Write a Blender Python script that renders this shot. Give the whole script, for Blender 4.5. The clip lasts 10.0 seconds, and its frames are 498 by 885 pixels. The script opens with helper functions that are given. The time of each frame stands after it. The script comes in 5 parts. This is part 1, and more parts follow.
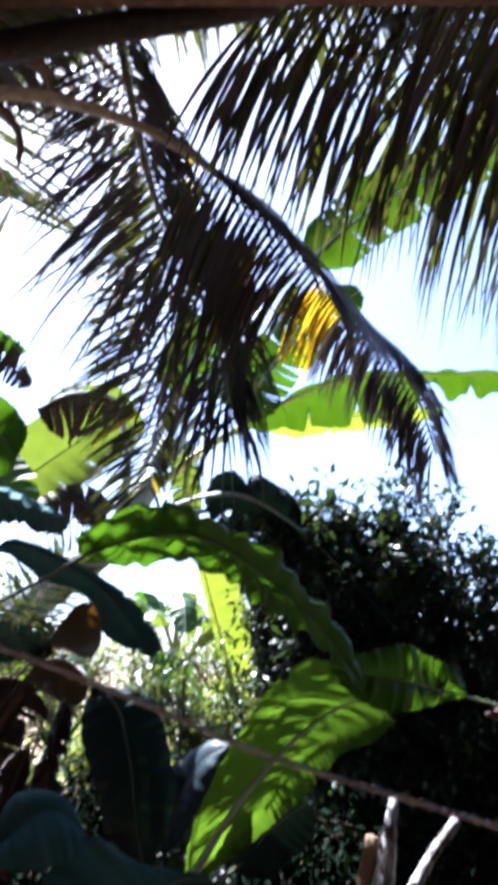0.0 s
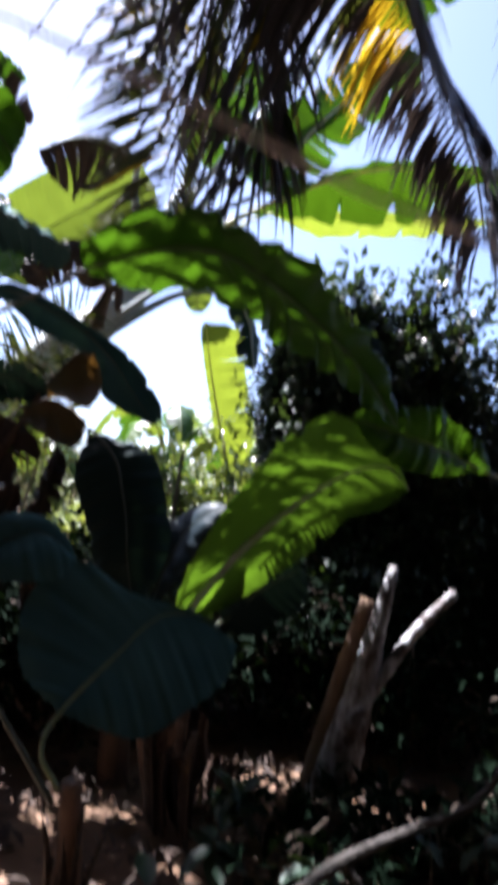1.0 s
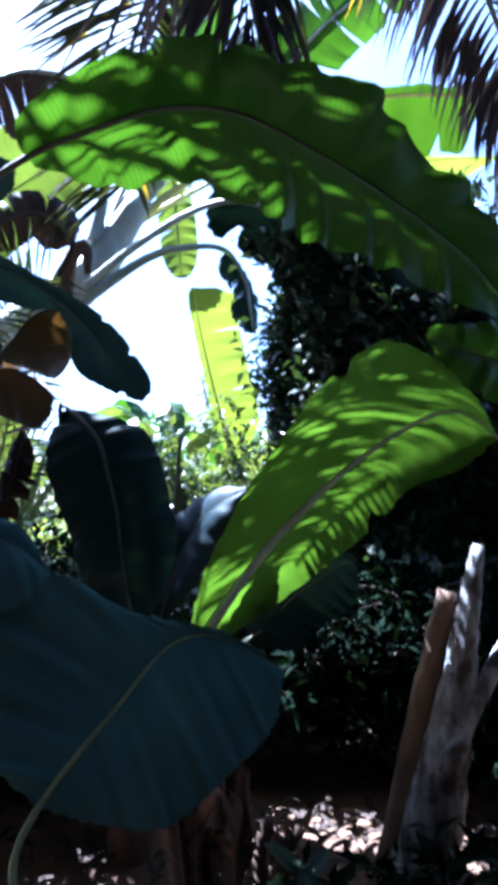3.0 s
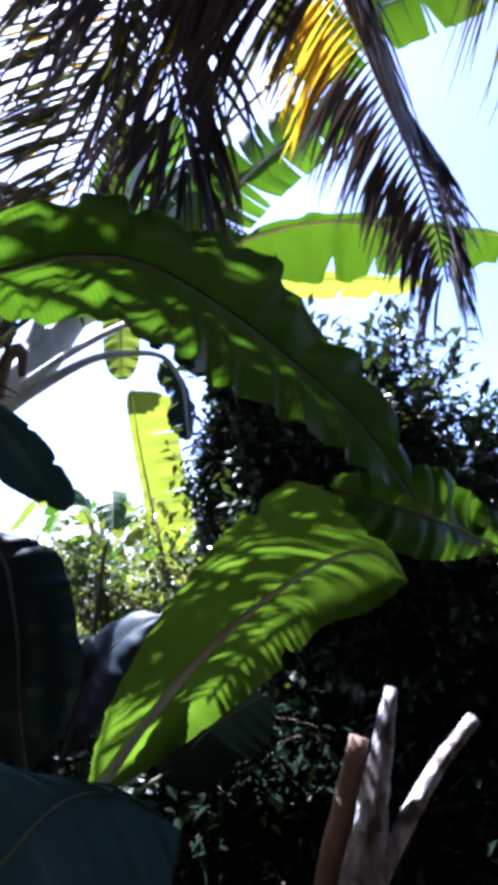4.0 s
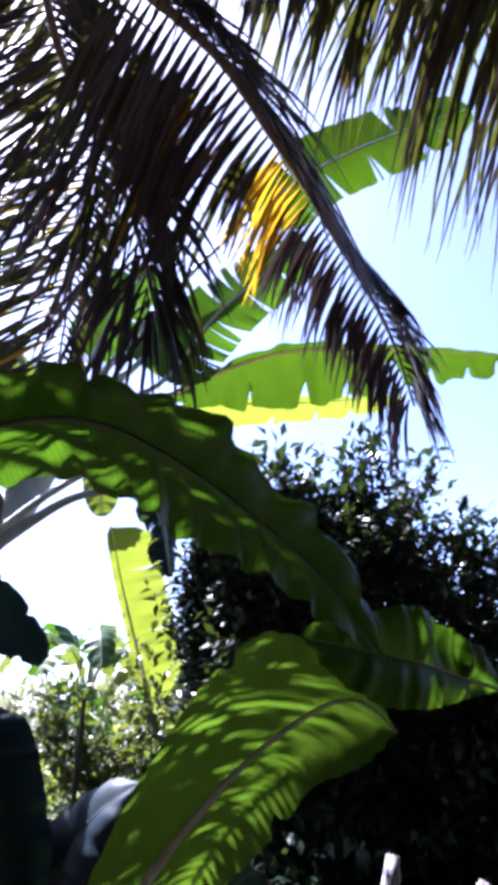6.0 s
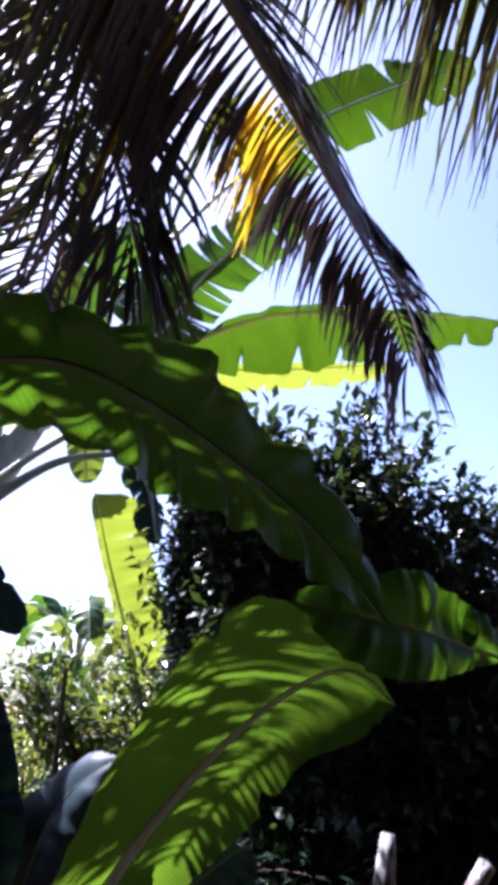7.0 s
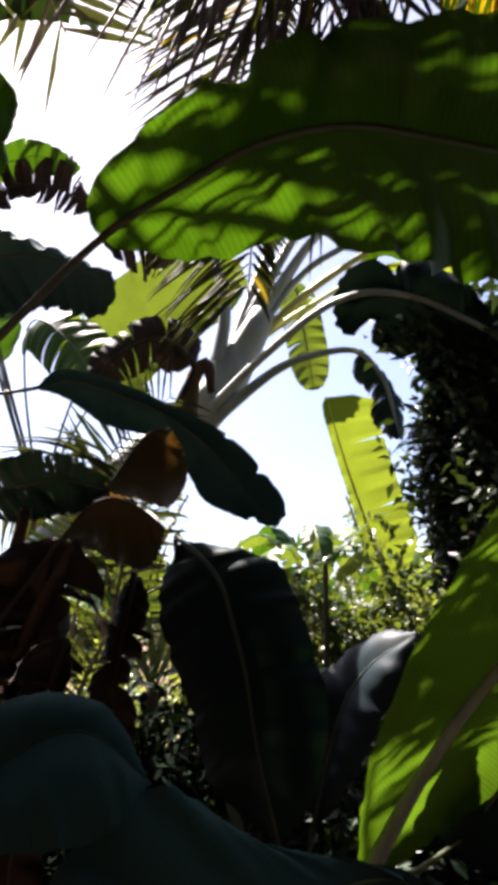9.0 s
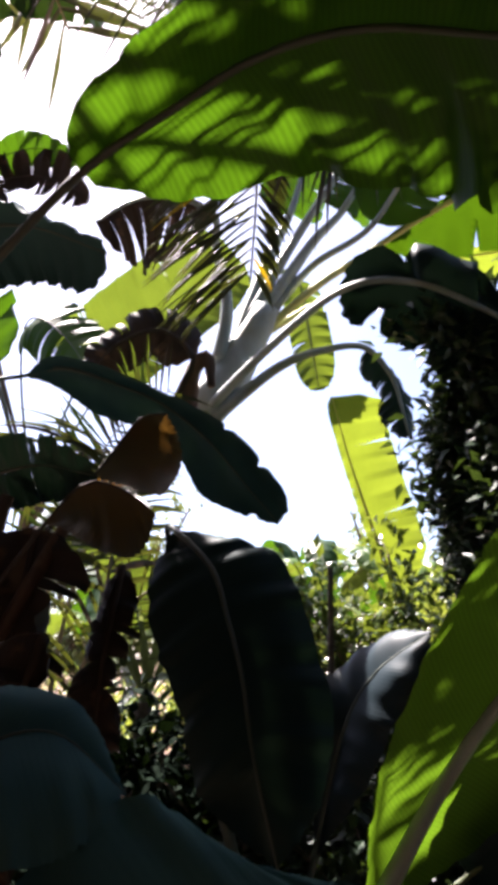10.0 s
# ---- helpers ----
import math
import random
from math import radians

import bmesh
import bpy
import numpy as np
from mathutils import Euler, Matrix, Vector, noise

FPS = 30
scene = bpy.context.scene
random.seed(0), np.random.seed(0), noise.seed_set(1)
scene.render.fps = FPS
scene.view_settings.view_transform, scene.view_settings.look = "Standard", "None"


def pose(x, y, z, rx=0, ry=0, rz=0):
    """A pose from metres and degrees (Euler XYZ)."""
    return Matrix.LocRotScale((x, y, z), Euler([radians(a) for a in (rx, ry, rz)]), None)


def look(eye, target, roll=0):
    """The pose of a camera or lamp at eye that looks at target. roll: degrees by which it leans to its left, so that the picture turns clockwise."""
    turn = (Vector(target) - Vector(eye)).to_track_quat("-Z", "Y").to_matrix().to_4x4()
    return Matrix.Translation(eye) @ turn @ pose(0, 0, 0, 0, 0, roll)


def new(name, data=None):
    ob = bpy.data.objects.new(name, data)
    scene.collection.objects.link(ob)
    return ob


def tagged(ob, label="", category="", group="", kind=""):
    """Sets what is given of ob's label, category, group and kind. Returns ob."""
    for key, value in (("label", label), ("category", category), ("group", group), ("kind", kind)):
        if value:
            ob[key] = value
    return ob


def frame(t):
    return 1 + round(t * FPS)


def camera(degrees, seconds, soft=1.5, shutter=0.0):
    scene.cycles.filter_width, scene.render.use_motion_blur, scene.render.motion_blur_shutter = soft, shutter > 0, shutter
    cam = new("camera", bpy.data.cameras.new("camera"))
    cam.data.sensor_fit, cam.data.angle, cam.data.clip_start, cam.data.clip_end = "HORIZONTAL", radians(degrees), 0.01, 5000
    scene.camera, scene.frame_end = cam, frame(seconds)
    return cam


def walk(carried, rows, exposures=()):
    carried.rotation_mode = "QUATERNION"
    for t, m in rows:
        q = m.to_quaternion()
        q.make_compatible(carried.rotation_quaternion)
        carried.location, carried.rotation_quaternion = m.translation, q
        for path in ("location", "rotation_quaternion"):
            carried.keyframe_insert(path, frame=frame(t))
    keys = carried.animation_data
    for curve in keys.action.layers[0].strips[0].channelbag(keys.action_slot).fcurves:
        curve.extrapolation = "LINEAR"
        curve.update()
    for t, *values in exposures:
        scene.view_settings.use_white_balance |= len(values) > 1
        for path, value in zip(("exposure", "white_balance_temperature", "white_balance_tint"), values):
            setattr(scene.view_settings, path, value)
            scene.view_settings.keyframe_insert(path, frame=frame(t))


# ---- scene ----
cam = camera(42.0, 10.0, soft=5.6, shutter=0.4)
PATH = [
    (0, (0.016, 0.307, 1.651), (0.016, 2.195, 2.31), -0.2),
    (0.5, (-0.063, 0.414, 1.533), (-0.107, 2.368, 1.959), 1.8),
    (1, (-0.065, 0.731, 1.299), (-0.036, 2.721, 1.494), 5.7),
    (1.5, (0.053, 0.941, 1.131), (0.308, 2.905, 0.848), 2.4),
    (2, (0.005, 1.071, 1.167), (0.083, 3.069, 1.128), 3.7),
    (2.2, (-0.087, 1.173, 1.161), (-0.033, 3.171, 1.241), 3.1),
    (3.3, (-0.161, 1.478, 1.31), (-0.094, 3.452, 1.623), 0.2),
    (3.5, (-0.119, 1.46, 1.383), (-0.04, 3.411, 1.813), 0.7),
    (4, (-0.044, 1.446, 1.378), (0.154, 3.384, 1.831), 2.1),
    (4.5, (-0.007, 1.453, 1.424), (0.171, 3.366, 1.982), -2.2),
    (5, (0.002, 1.402, 1.469), (0.208, 3.242, 2.225), -3.1),
    (5.5, (0.02, 1.425, 1.475), (0.214, 3.273, 2.217), -2.8),
    (6, (0.028, 1.431, 1.467), (0.239, 3.255, 2.258), -1.7),
    (6.2, (0.078, 1.512, 1.485), (0.306, 3.327, 2.294), -1.9),
    (7.5, (0.044, 1.612, 1.459), (0.283, 3.48, 2.133), -1.5),
    (8, (0.046, 1.605, 1.441), (0.042, 3.469, 2.168), 0.5),
    (8.5, (-0.039, 1.749, 1.312), (-0.284, 3.647, 1.895), 2.0),
    (9, (-0.167, 1.952, 1.291), (-0.541, 3.831, 1.864), -1.6),
    (9.5, (-0.225, 2.055, 1.28), (-0.605, 3.938, 1.837), -2.0),
    (10, (-0.191, 2.139, 1.235), (-0.574, 3.999, 1.863), -1.0),
]
walk(cam, [(t, look(eye, target, roll)) for t, eye, target, roll in PATH],
     [(0, 3.52, 5450, 18), (0.5, 3.54, 5450, 18), (1.0, 2.93, 5750, 20), (1.5, 3.29, 4850, 17), (2.0, 3.73, 4450, 14), (2.4, 3.73, 4450, 14), (3.5, 3.66, 4950, 21), (4.5, 3.44, 5350, 32),
      (5.0, 3.51, 5350, 32), (5.5, 3.34, 5350, 32), (6.0, 3.34, 5350, 32), (7.5, 3.02, 5850, 29), (8.0, 2.90, 6450, 19), (8.5, 2.48, 6700, 17), (9.2, 2.76, 6700, 19), (10.0, 2.98, 6450, 22)])

# ---- light ----
world = bpy.data.worlds.new("sky")
scene.world = world
world.use_nodes = True
wn = world.node_tree.nodes
sky = wn.new("ShaderNodeTexSky")
sky.sky_type, sky.sun_disc = "NISHITA", False
SUN_HEIGHT, SUN_TURN = 60.0, -48.0
sky.sun_elevation, sky.sun_rotation = radians(SUN_HEIGHT), radians(SUN_TURN)
sky.air_density, sky.dust_density, sky.ozone_density = 0.75, 1.8, 0.6
world.node_tree.links.new(sky.outputs[0], wn["Background"].inputs[0])
wn["Background"].inputs[1].default_value = 0.05
sun = new("sun", bpy.data.lights.new("sun", "SUN"))
sun.data.energy, sun.data.angle, sun.data.color = 5.0, radians(0.38), (1.0, 0.95, 0.86)
sun_dir = Vector((math.sin(radians(SUN_TURN)) * math.cos(radians(SUN_HEIGHT)), math.cos(radians(SUN_TURN)) * math.cos(radians(SUN_HEIGHT)), math.sin(radians(SUN_HEIGHT))))
sun.matrix_world = look(sun_dir * 40, (0, 0, 0))


# ---- materials ----
def nodes_of(name):
    m = bpy.data.materials.new(name)
    m.use_nodes = True
    return m, m.node_tree.nodes, m.node_tree.links, m.node_tree.nodes["Principled BSDF"]


def mixed(n, l, fac, a, b):
    mx = n.new("ShaderNodeMix")
    mx.data_type = "RGBA"
    l.new(fac, mx.inputs[0])
    for socket, value in ((mx.inputs[6], a), (mx.inputs[7], b)):
        if isinstance(value, tuple):
            socket.default_value = (*value, 1)
        else:
            l.new(value, socket)
    return mx.outputs[2]


def noise_fac(n, l, scale, detail=4, lo=0.35, hi=0.65, coords="Object"):
    tc, nz, mr = n.new("ShaderNodeTexCoord"), n.new("ShaderNodeTexNoise"), n.new("ShaderNodeMapRange")
    nz.inputs["Scale"].default_value, nz.inputs["Detail"].default_value = scale, detail
    mr.inputs[1].default_value, mr.inputs[2].default_value = lo, hi
    l.new(tc.outputs[coords], nz.inputs["Vector"])
    l.new(nz.outputs[0], mr.inputs[0])
    return mr.outputs[0]


def bump(n, l, p, height, strength, distance=0.01):
    b = n.new("ShaderNodeBump")
    b.inputs["Strength"].default_value, b.inputs["Distance"].default_value = strength, distance
    l.new(height, b.inputs["Height"])
    l.new(b.outputs[0], p.inputs["Normal"])
    return b.outputs[0]


def leaf_material(name, top, dark, glow, share=0.45, rough=0.45, veins=True, brown=None, by_island=False, shine=0.3):
    """A thin leaf: a glossy skin over a body that lets light through."""
    m, n, l, p = nodes_of(name)
    glow = tuple(c * 0.38 for c in glow)
    fac = noise_fac(n, l, 3.5)
    colour = mixed(n, l, fac, top, dark)
    if by_island:
        g, r = n.new("ShaderNodeNewGeometry"), n.new("ShaderNodeMapRange")
        l.new(g.outputs["Random Per Island"], r.inputs[0])
        r.inputs[3].default_value, r.inputs[4].default_value = 0.0, 0.75
        colour = mixed(n, l, r.outputs[0], colour, tuple(c * 0.45 for c in top))
    through_col = mixed(n, l, noise_fac(n, l, 6.0), glow, tuple(c * 0.75 for c in glow))
    if brown:
        spots = noise_fac(n, l, 9.0, 6, 0.60, 0.70)
        colour = mixed(n, l, spots, colour, brown)
        through_col = mixed(n, l, spots, through_col, tuple(c * 0.8 for c in brown))
    if veins:
        tc, wv = n.new("ShaderNodeTexCoord"), n.new("ShaderNodeTexWave")
        wv.bands_direction = "X"
        wv.inputs["Scale"].default_value, wv.inputs["Distortion"].default_value = 13.0, 0.8
        l.new(tc.outputs["UV"], wv.inputs["Vector"])
        normal = bump(n, l, p, wv.outputs[0], 0.07, 0.003)
        lighter = mixed(n, l, wv.outputs[0], tuple(c * 0.55 for c in glow), tuple(c * 1.15 for c in glow))
        mm = n.new("ShaderNodeMix")
        mm.data_type, mm.inputs[0].default_value = "RGBA", 0.5
        l.new(through_col, mm.inputs[6])
        l.new(lighter, mm.inputs[7])
        through_col = mm.outputs[2]
    l.new(colour, p.inputs["Base Color"])
    p.inputs["Roughness"].default_value = rough
    p.inputs["Specular IOR Level"].default_value = shine
    tr, mx = n.new("ShaderNodeBsdfTranslucent"), n.new("ShaderNodeMixShader")
    l.new(through_col, tr.inputs[0])
    mx.inputs[0].default_value = share
    l.new(p.outputs[0], mx.inputs[1])
    l.new(tr.outputs[0], mx.inputs[2])
    l.new(mx.outputs[0], n["Material Output"].inputs[0])
    return m


def rough_material(name, a, b, scale=8.0, rough=0.8, depth=0.4, stretch=(1, 1, 1), c=None):
    m, n, l, p = nodes_of(name)
    tc, mp, nz = n.new("ShaderNodeTexCoord"), n.new("ShaderNodeMapping"), n.new("ShaderNodeTexNoise")
    mp.inputs["Scale"].default_value = stretch
    nz.inputs["Scale"].default_value, nz.inputs["Detail"].default_value = scale, 8
    l.new(tc.outputs["Object"], mp.inputs[0])
    l.new(mp.outputs[0], nz.inputs["Vector"])
    mr = n.new("ShaderNodeMapRange")
    mr.inputs[1].default_value, mr.inputs[2].default_value = 0.35, 0.65
    l.new(nz.outputs[0], mr.inputs[0])
    colour = mixed(n, l, mr.outputs[0], a, b)
    if c:
        colour = mixed(n, l, noise_fac(n, l, scale * 0.3, 5, 0.5, 0.62), colour, c)
    l.new(colour, p.inputs["Base Color"])
    p.inputs["Roughness"].default_value = rough
    bump(n, l, p, nz.outputs[0], depth, 0.02)
    return m


LEAF = leaf_material("banana_leaf", (0.016, 0.046, 0.015), (0.011, 0.032, 0.012), (0.115, 0.28, 0.006), share=0.36, shine=0.15)
# lets little light through; for the leaf added to cast shade
LEAF_BLOCKER = leaf_material("light_blocking_leaf", (0.014, 0.04, 0.013), (0.010, 0.028, 0.010), (0.06, 0.12, 0.012), share=0.13, shine=0.2)
# Darker leaf copy: shade is put into its colour and low translucency.
LEAF_SHADED = leaf_material("shaded_banana_leaf", (0.010, 0.025, 0.025), (0.007, 0.018, 0.019), (0.03, 0.07, 0.03), share=0.03, rough=0.55, shine=0.08)
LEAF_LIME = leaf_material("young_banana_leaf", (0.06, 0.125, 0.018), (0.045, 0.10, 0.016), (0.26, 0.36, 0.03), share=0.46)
# Near-black leaf: the deep shade near the ground is put into its colour.
UNDER_SHADED = leaf_material("shaded_undergrowth_leaf", (0.006, 0.013, 0.007), (0.004, 0.009, 0.005), (0.03, 0.06, 0.012), share=0.05, rough=0.8, veins=False, by_island=True, shine=0.02)
LEAF_YOUNG = leaf_material("young_rising_leaf", (0.018, 0.046, 0.013), (0.012, 0.032, 0.011), (0.19, 0.38, 0.015), share=0.42, shine=0.1)
LEAF_DRY = leaf_material("dry_banana_leaf", (0.036, 0.028, 0.024), (0.018, 0.014, 0.013), (0.04, 0.022, 0.012), share=0.05, rough=0.7, brown=(0.09, 0.055, 0.032), shine=0.2)
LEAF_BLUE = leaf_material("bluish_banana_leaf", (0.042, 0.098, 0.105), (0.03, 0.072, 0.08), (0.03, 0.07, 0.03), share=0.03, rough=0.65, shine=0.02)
LEAF_LEVEL = leaf_material("high_banana_leaf", (0.014, 0.04, 0.009), (0.010, 0.03, 0.008), (0.085, 0.19, 0.003), share=0.36, rough=0.8, shine=0.0)
# Shade is put into this dark base too; the gloss is the leaf's own.
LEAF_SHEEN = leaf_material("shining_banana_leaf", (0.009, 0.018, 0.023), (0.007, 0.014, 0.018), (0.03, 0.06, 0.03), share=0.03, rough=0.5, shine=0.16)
LEAF_WILT = leaf_material("wilting_banana_leaf", (0.075, 0.06, 0.03), (0.05, 0.042, 0.022), (0.30, 0.14, 0.02), share=0.22, rough=0.5, brown=(0.09, 0.05, 0.02))
FROND = leaf_material("palm_leaflet", (0.04, 0.046, 0.022), (0.028, 0.032, 0.017), (0.26, 0.30, 0.035), share=0.16, veins=False, brown=(0.14, 0.085, 0.035))
FROND_DRY = leaf_material("dry_palm_leaflet", (0.075, 0.066, 0.069), (0.038, 0.033, 0.036), (0.12, 0.085, 0.06), share=0.10, rough=0.38, veins=False, shine=0.5)
FROND_YELLOW = leaf_material("yellow_palm_leaflet", (0.36, 0.25, 0.02), (0.28, 0.19, 0.02), (0.85, 0.56, 0.012), share=0.5, veins=False)
SHRUB = leaf_material("shrub_leaf", (0.032, 0.055, 0.03), (0.02, 0.04, 0.022), (0.12, 0.2, 0.025), share=0.15, rough=0.42, veins=False, by_island=True, shine=0.35)
# Two brighter shrub leaves: full and partial sunlight is put into the colour.
SHRUB_LIGHT = leaf_material("sunlit_shrub_leaf", (0.14, 0.22, 0.04), (0.09, 0.16, 0.03), (0.60, 0.70, 0.08), share=0.45, rough=0.4, veins=False, by_island=True)
SHRUB_MID = leaf_material("half_sunlit_shrub_leaf", (0.05, 0.09, 0.02), (0.03, 0.06, 0.015), (0.34, 0.44, 0.04), share=0.3, rough=0.35, veins=False, by_island=True, shine=0.4)
HERB = leaf_material("seedling_leaf", (0.022, 0.046, 0.028), (0.014, 0.03, 0.018), (0.14, 0.22, 0.04), share=0.15, veins=False)
# Haze and glare on the distant trees are put into this pale colour.
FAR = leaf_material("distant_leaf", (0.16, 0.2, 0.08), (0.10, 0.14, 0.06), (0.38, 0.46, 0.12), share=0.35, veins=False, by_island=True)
RIB = rough_material("banana_midrib", (0.12, 0.15, 0.06), (0.08, 0.11, 0.045), 20, 0.5, 0.15, (1, 1, 0.2))
WAXY = rough_material("waxy_banana_stalk", (0.30, 0.35, 0.36), (0.19, 0.24, 0.23), 9, 0.5, 0.2, (1, 1, 0.3), (0.22, 0.24, 0.18))
SHEATH = rough_material("dry_sheath", (0.11, 0.062, 0.04), (0.045, 0.027, 0.02), 14, 0.8, 0.5, (1, 1, 0.15), (0.16, 0.105, 0.065))
RIB_LIME = rough_material("young_midrib", (0.45, 0.45, 0.12), (0.32, 0.34, 0.09), 20, 0.5, 0.15, (1, 1, 0.2))
# Midrib copy whose darker colour has the shade put in.
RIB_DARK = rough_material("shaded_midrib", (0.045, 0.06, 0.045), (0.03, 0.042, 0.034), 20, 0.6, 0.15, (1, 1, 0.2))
RIB_DEAD = rough_material("dead_midrib", (0.05, 0.036, 0.027), (0.025, 0.019, 0.015), 20, 0.8, 0.3, (1, 1, 0.2))
RACHIS = rough_material("palm_rachis", (0.26, 0.22, 0.15), (0.16, 0.13, 0.08), 18, 0.6, 0.25)
PALM_BARK = rough_material("palm_bark", (0.24, 0.20, 0.16), (0.13, 0.11, 0.09), 10, 0.9, 0.5)
BARK = rough_material("shrub_bark", (0.12, 0.09, 0.065), (0.06, 0.045, 0.035), 25, 0.9, 0.5)
PALE = rough_material("pale_weathered_wood", (0.37, 0.38, 0.41), (0.13, 0.12, 0.115), 34, 0.85, 1.0, (1, 1, 0.14), (0.06, 0.045, 0.04))
BROWN_WOOD = rough_material("brown_bark", (0.20, 0.13, 0.085), (0.10, 0.065, 0.045), 20, 0.9, 0.6, (1, 1, 0.25))
STICK = rough_material("grey_stick_bark", (0.04, 0.033, 0.028), (0.02, 0.0165, 0.014), 30, 0.85, 0.4)
SOIL = rough_material("soil", (0.16, 0.094, 0.054), (0.08, 0.043, 0.025), 3, 0.95, 0.7, (1, 1, 1), (0.19, 0.128, 0.083))
LITTER = leaf_material("dead_leaf", (0.062, 0.04, 0.028), (0.03, 0.019, 0.014), (0.2, 0.09, 0.04), share=0.1, rough=0.8, veins=False, by_island=True)
# Brighter copy of the lime leaf, with sunlight put into its colour.
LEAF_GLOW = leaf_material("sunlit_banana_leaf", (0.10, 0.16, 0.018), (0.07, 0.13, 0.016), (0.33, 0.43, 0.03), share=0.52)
STRIP = leaf_material("rotting_strip", (0.13, 0.115, 0.105), (0.06, 0.05, 0.045), (0.1, 0.07, 0.05), share=0.05, rough=0.85)
BRACT = rough_material("flower_bract", (0.11, 0.04, 0.035), (0.055, 0.02, 0.02), 12, 0.6, 0.3)
ROPE = rough_material("grey_rope", (0.82, 0.78, 0.77), (0.62, 0.58, 0.57), 120, 0.8, 0.5)
# dark, so that the added walls bounce little light
SHADE_WALL = rough_material("shade_wall", (0.055, 0.045, 0.036), (0.038, 0.031, 0.025), 5, 0.9, 0.3)


# ---- shapes ----
def V(*a):
    return Vector(a)


def spline(points, count):
    """Evenly stepped Catmull-Rom curve through the points."""
    p = [Vector(q) for q in points]
    p = [2 * p[0] - p[1], *p, 2 * p[-1] - p[-2]]
    fine = []
    for i in range(1, len(p) - 2):
        a, b, c, d = p[i - 1:i + 3]
        for k in range(16):
            t = k / 16
            fine.append(0.5 * ((2 * b) + (c - a) * t + (2 * a - 5 * b + 4 * c - d) * t * t + (3 * b - a - 3 * c + d) * t ** 3))
    fine.append(p[-2])
    run = [0.0]
    for a, b in zip(fine, fine[1:]):
        run.append(run[-1] + (b - a).length)
    out, j = [], 0
    for i in range(count):
        s = run[-1] * i / (count - 1)
        while j < len(run) - 2 and run[j + 1] < s:
            j += 1
        f = (s - run[j]) / max(1e-9, run[j + 1] - run[j])
        out.append(fine[j].lerp(fine[j + 1], min(1, f)))
    return out, run[-1]


def tangents(c):
    return [(c[min(i + 1, len(c) - 1)] - c[max(i - 1, 0)]).normalized() for i in range(len(c))]


def blend(vectors, t):
    x = t * (len(vectors) - 1)
    i = min(int(x), len(vectors) - 2) if len(vectors) > 1 else 0
    return Vector(vectors[i]).lerp(Vector(vectors[min(i + 1, len(vectors) - 1)]), x - i)


def mesh_of(name, verts, faces, material, uvs=None, smooth=True):
    me = bpy.data.meshes.new(name)
    me.from_pydata(verts, [], faces)
    for m in material if isinstance(material, (list, tuple)) else [material]:
        me.materials.append(m)
    if smooth:
        me.polygons.foreach_set("use_smooth", [True] * len(me.polygons))
    if uvs:
        layer = me.uv_layers.new(name="UVMap")
        for loop in me.loops:
            layer.data[loop.index].uv = uvs[loop.vertex_index]
    me.update()
    return me


def piece(name, me, parent=None, label=""):
    ob = new(name, me)
    ob.parent = parent
    if label:
        ob["label"] = label
    return ob


def thing(name, at, label, category, group="", kind=""):
    ob = tagged(new(name), label, category, group, kind)
    ob.location = at
    return ob


def put(ob, parent):
    """Hangs a part modelled in world places under a thing or part."""
    ob.parent = parent
    if parent.parent is None:
        ob.matrix_parent_inverse = Matrix.Translation(-parent.location)
    return ob


def tube(points, radii, sides=8, count=24, rough=0.0, rng=random, flat=1.0, cap=True):
    c, _ = spline(points, count)
    tg = tangents(c)
    up = V(0, 0, 1) if abs(tg[0].z) < 0.9 else V(0, 1, 0)
    verts, faces = [], []
    for i, (q, t) in enumerate(zip(c, tg)):
        x = t.cross(up).normalized()
        y = x.cross(t).normalized()
        r = blend([(v, 0, 0) for v in radii], i / (count - 1)).x
        for k in range(sides):
            a = 2 * math.pi * k / sides
            w = r * (1 + rough * rng.uniform(-1, 1))
            verts.append(q + x * math.cos(a) * w + y * math.sin(a) * w * flat)
    for i in range(count - 1):
        for k in range(sides):
            a, b = i * sides + k, i * sides + (k + 1) % sides
            faces.append((a, b, b + sides, a + sides))
    if cap:
        faces.append(tuple(range(sides))[::-1])
        faces.append(tuple(range((count - 1) * sides, count * sides)))
    return verts, faces


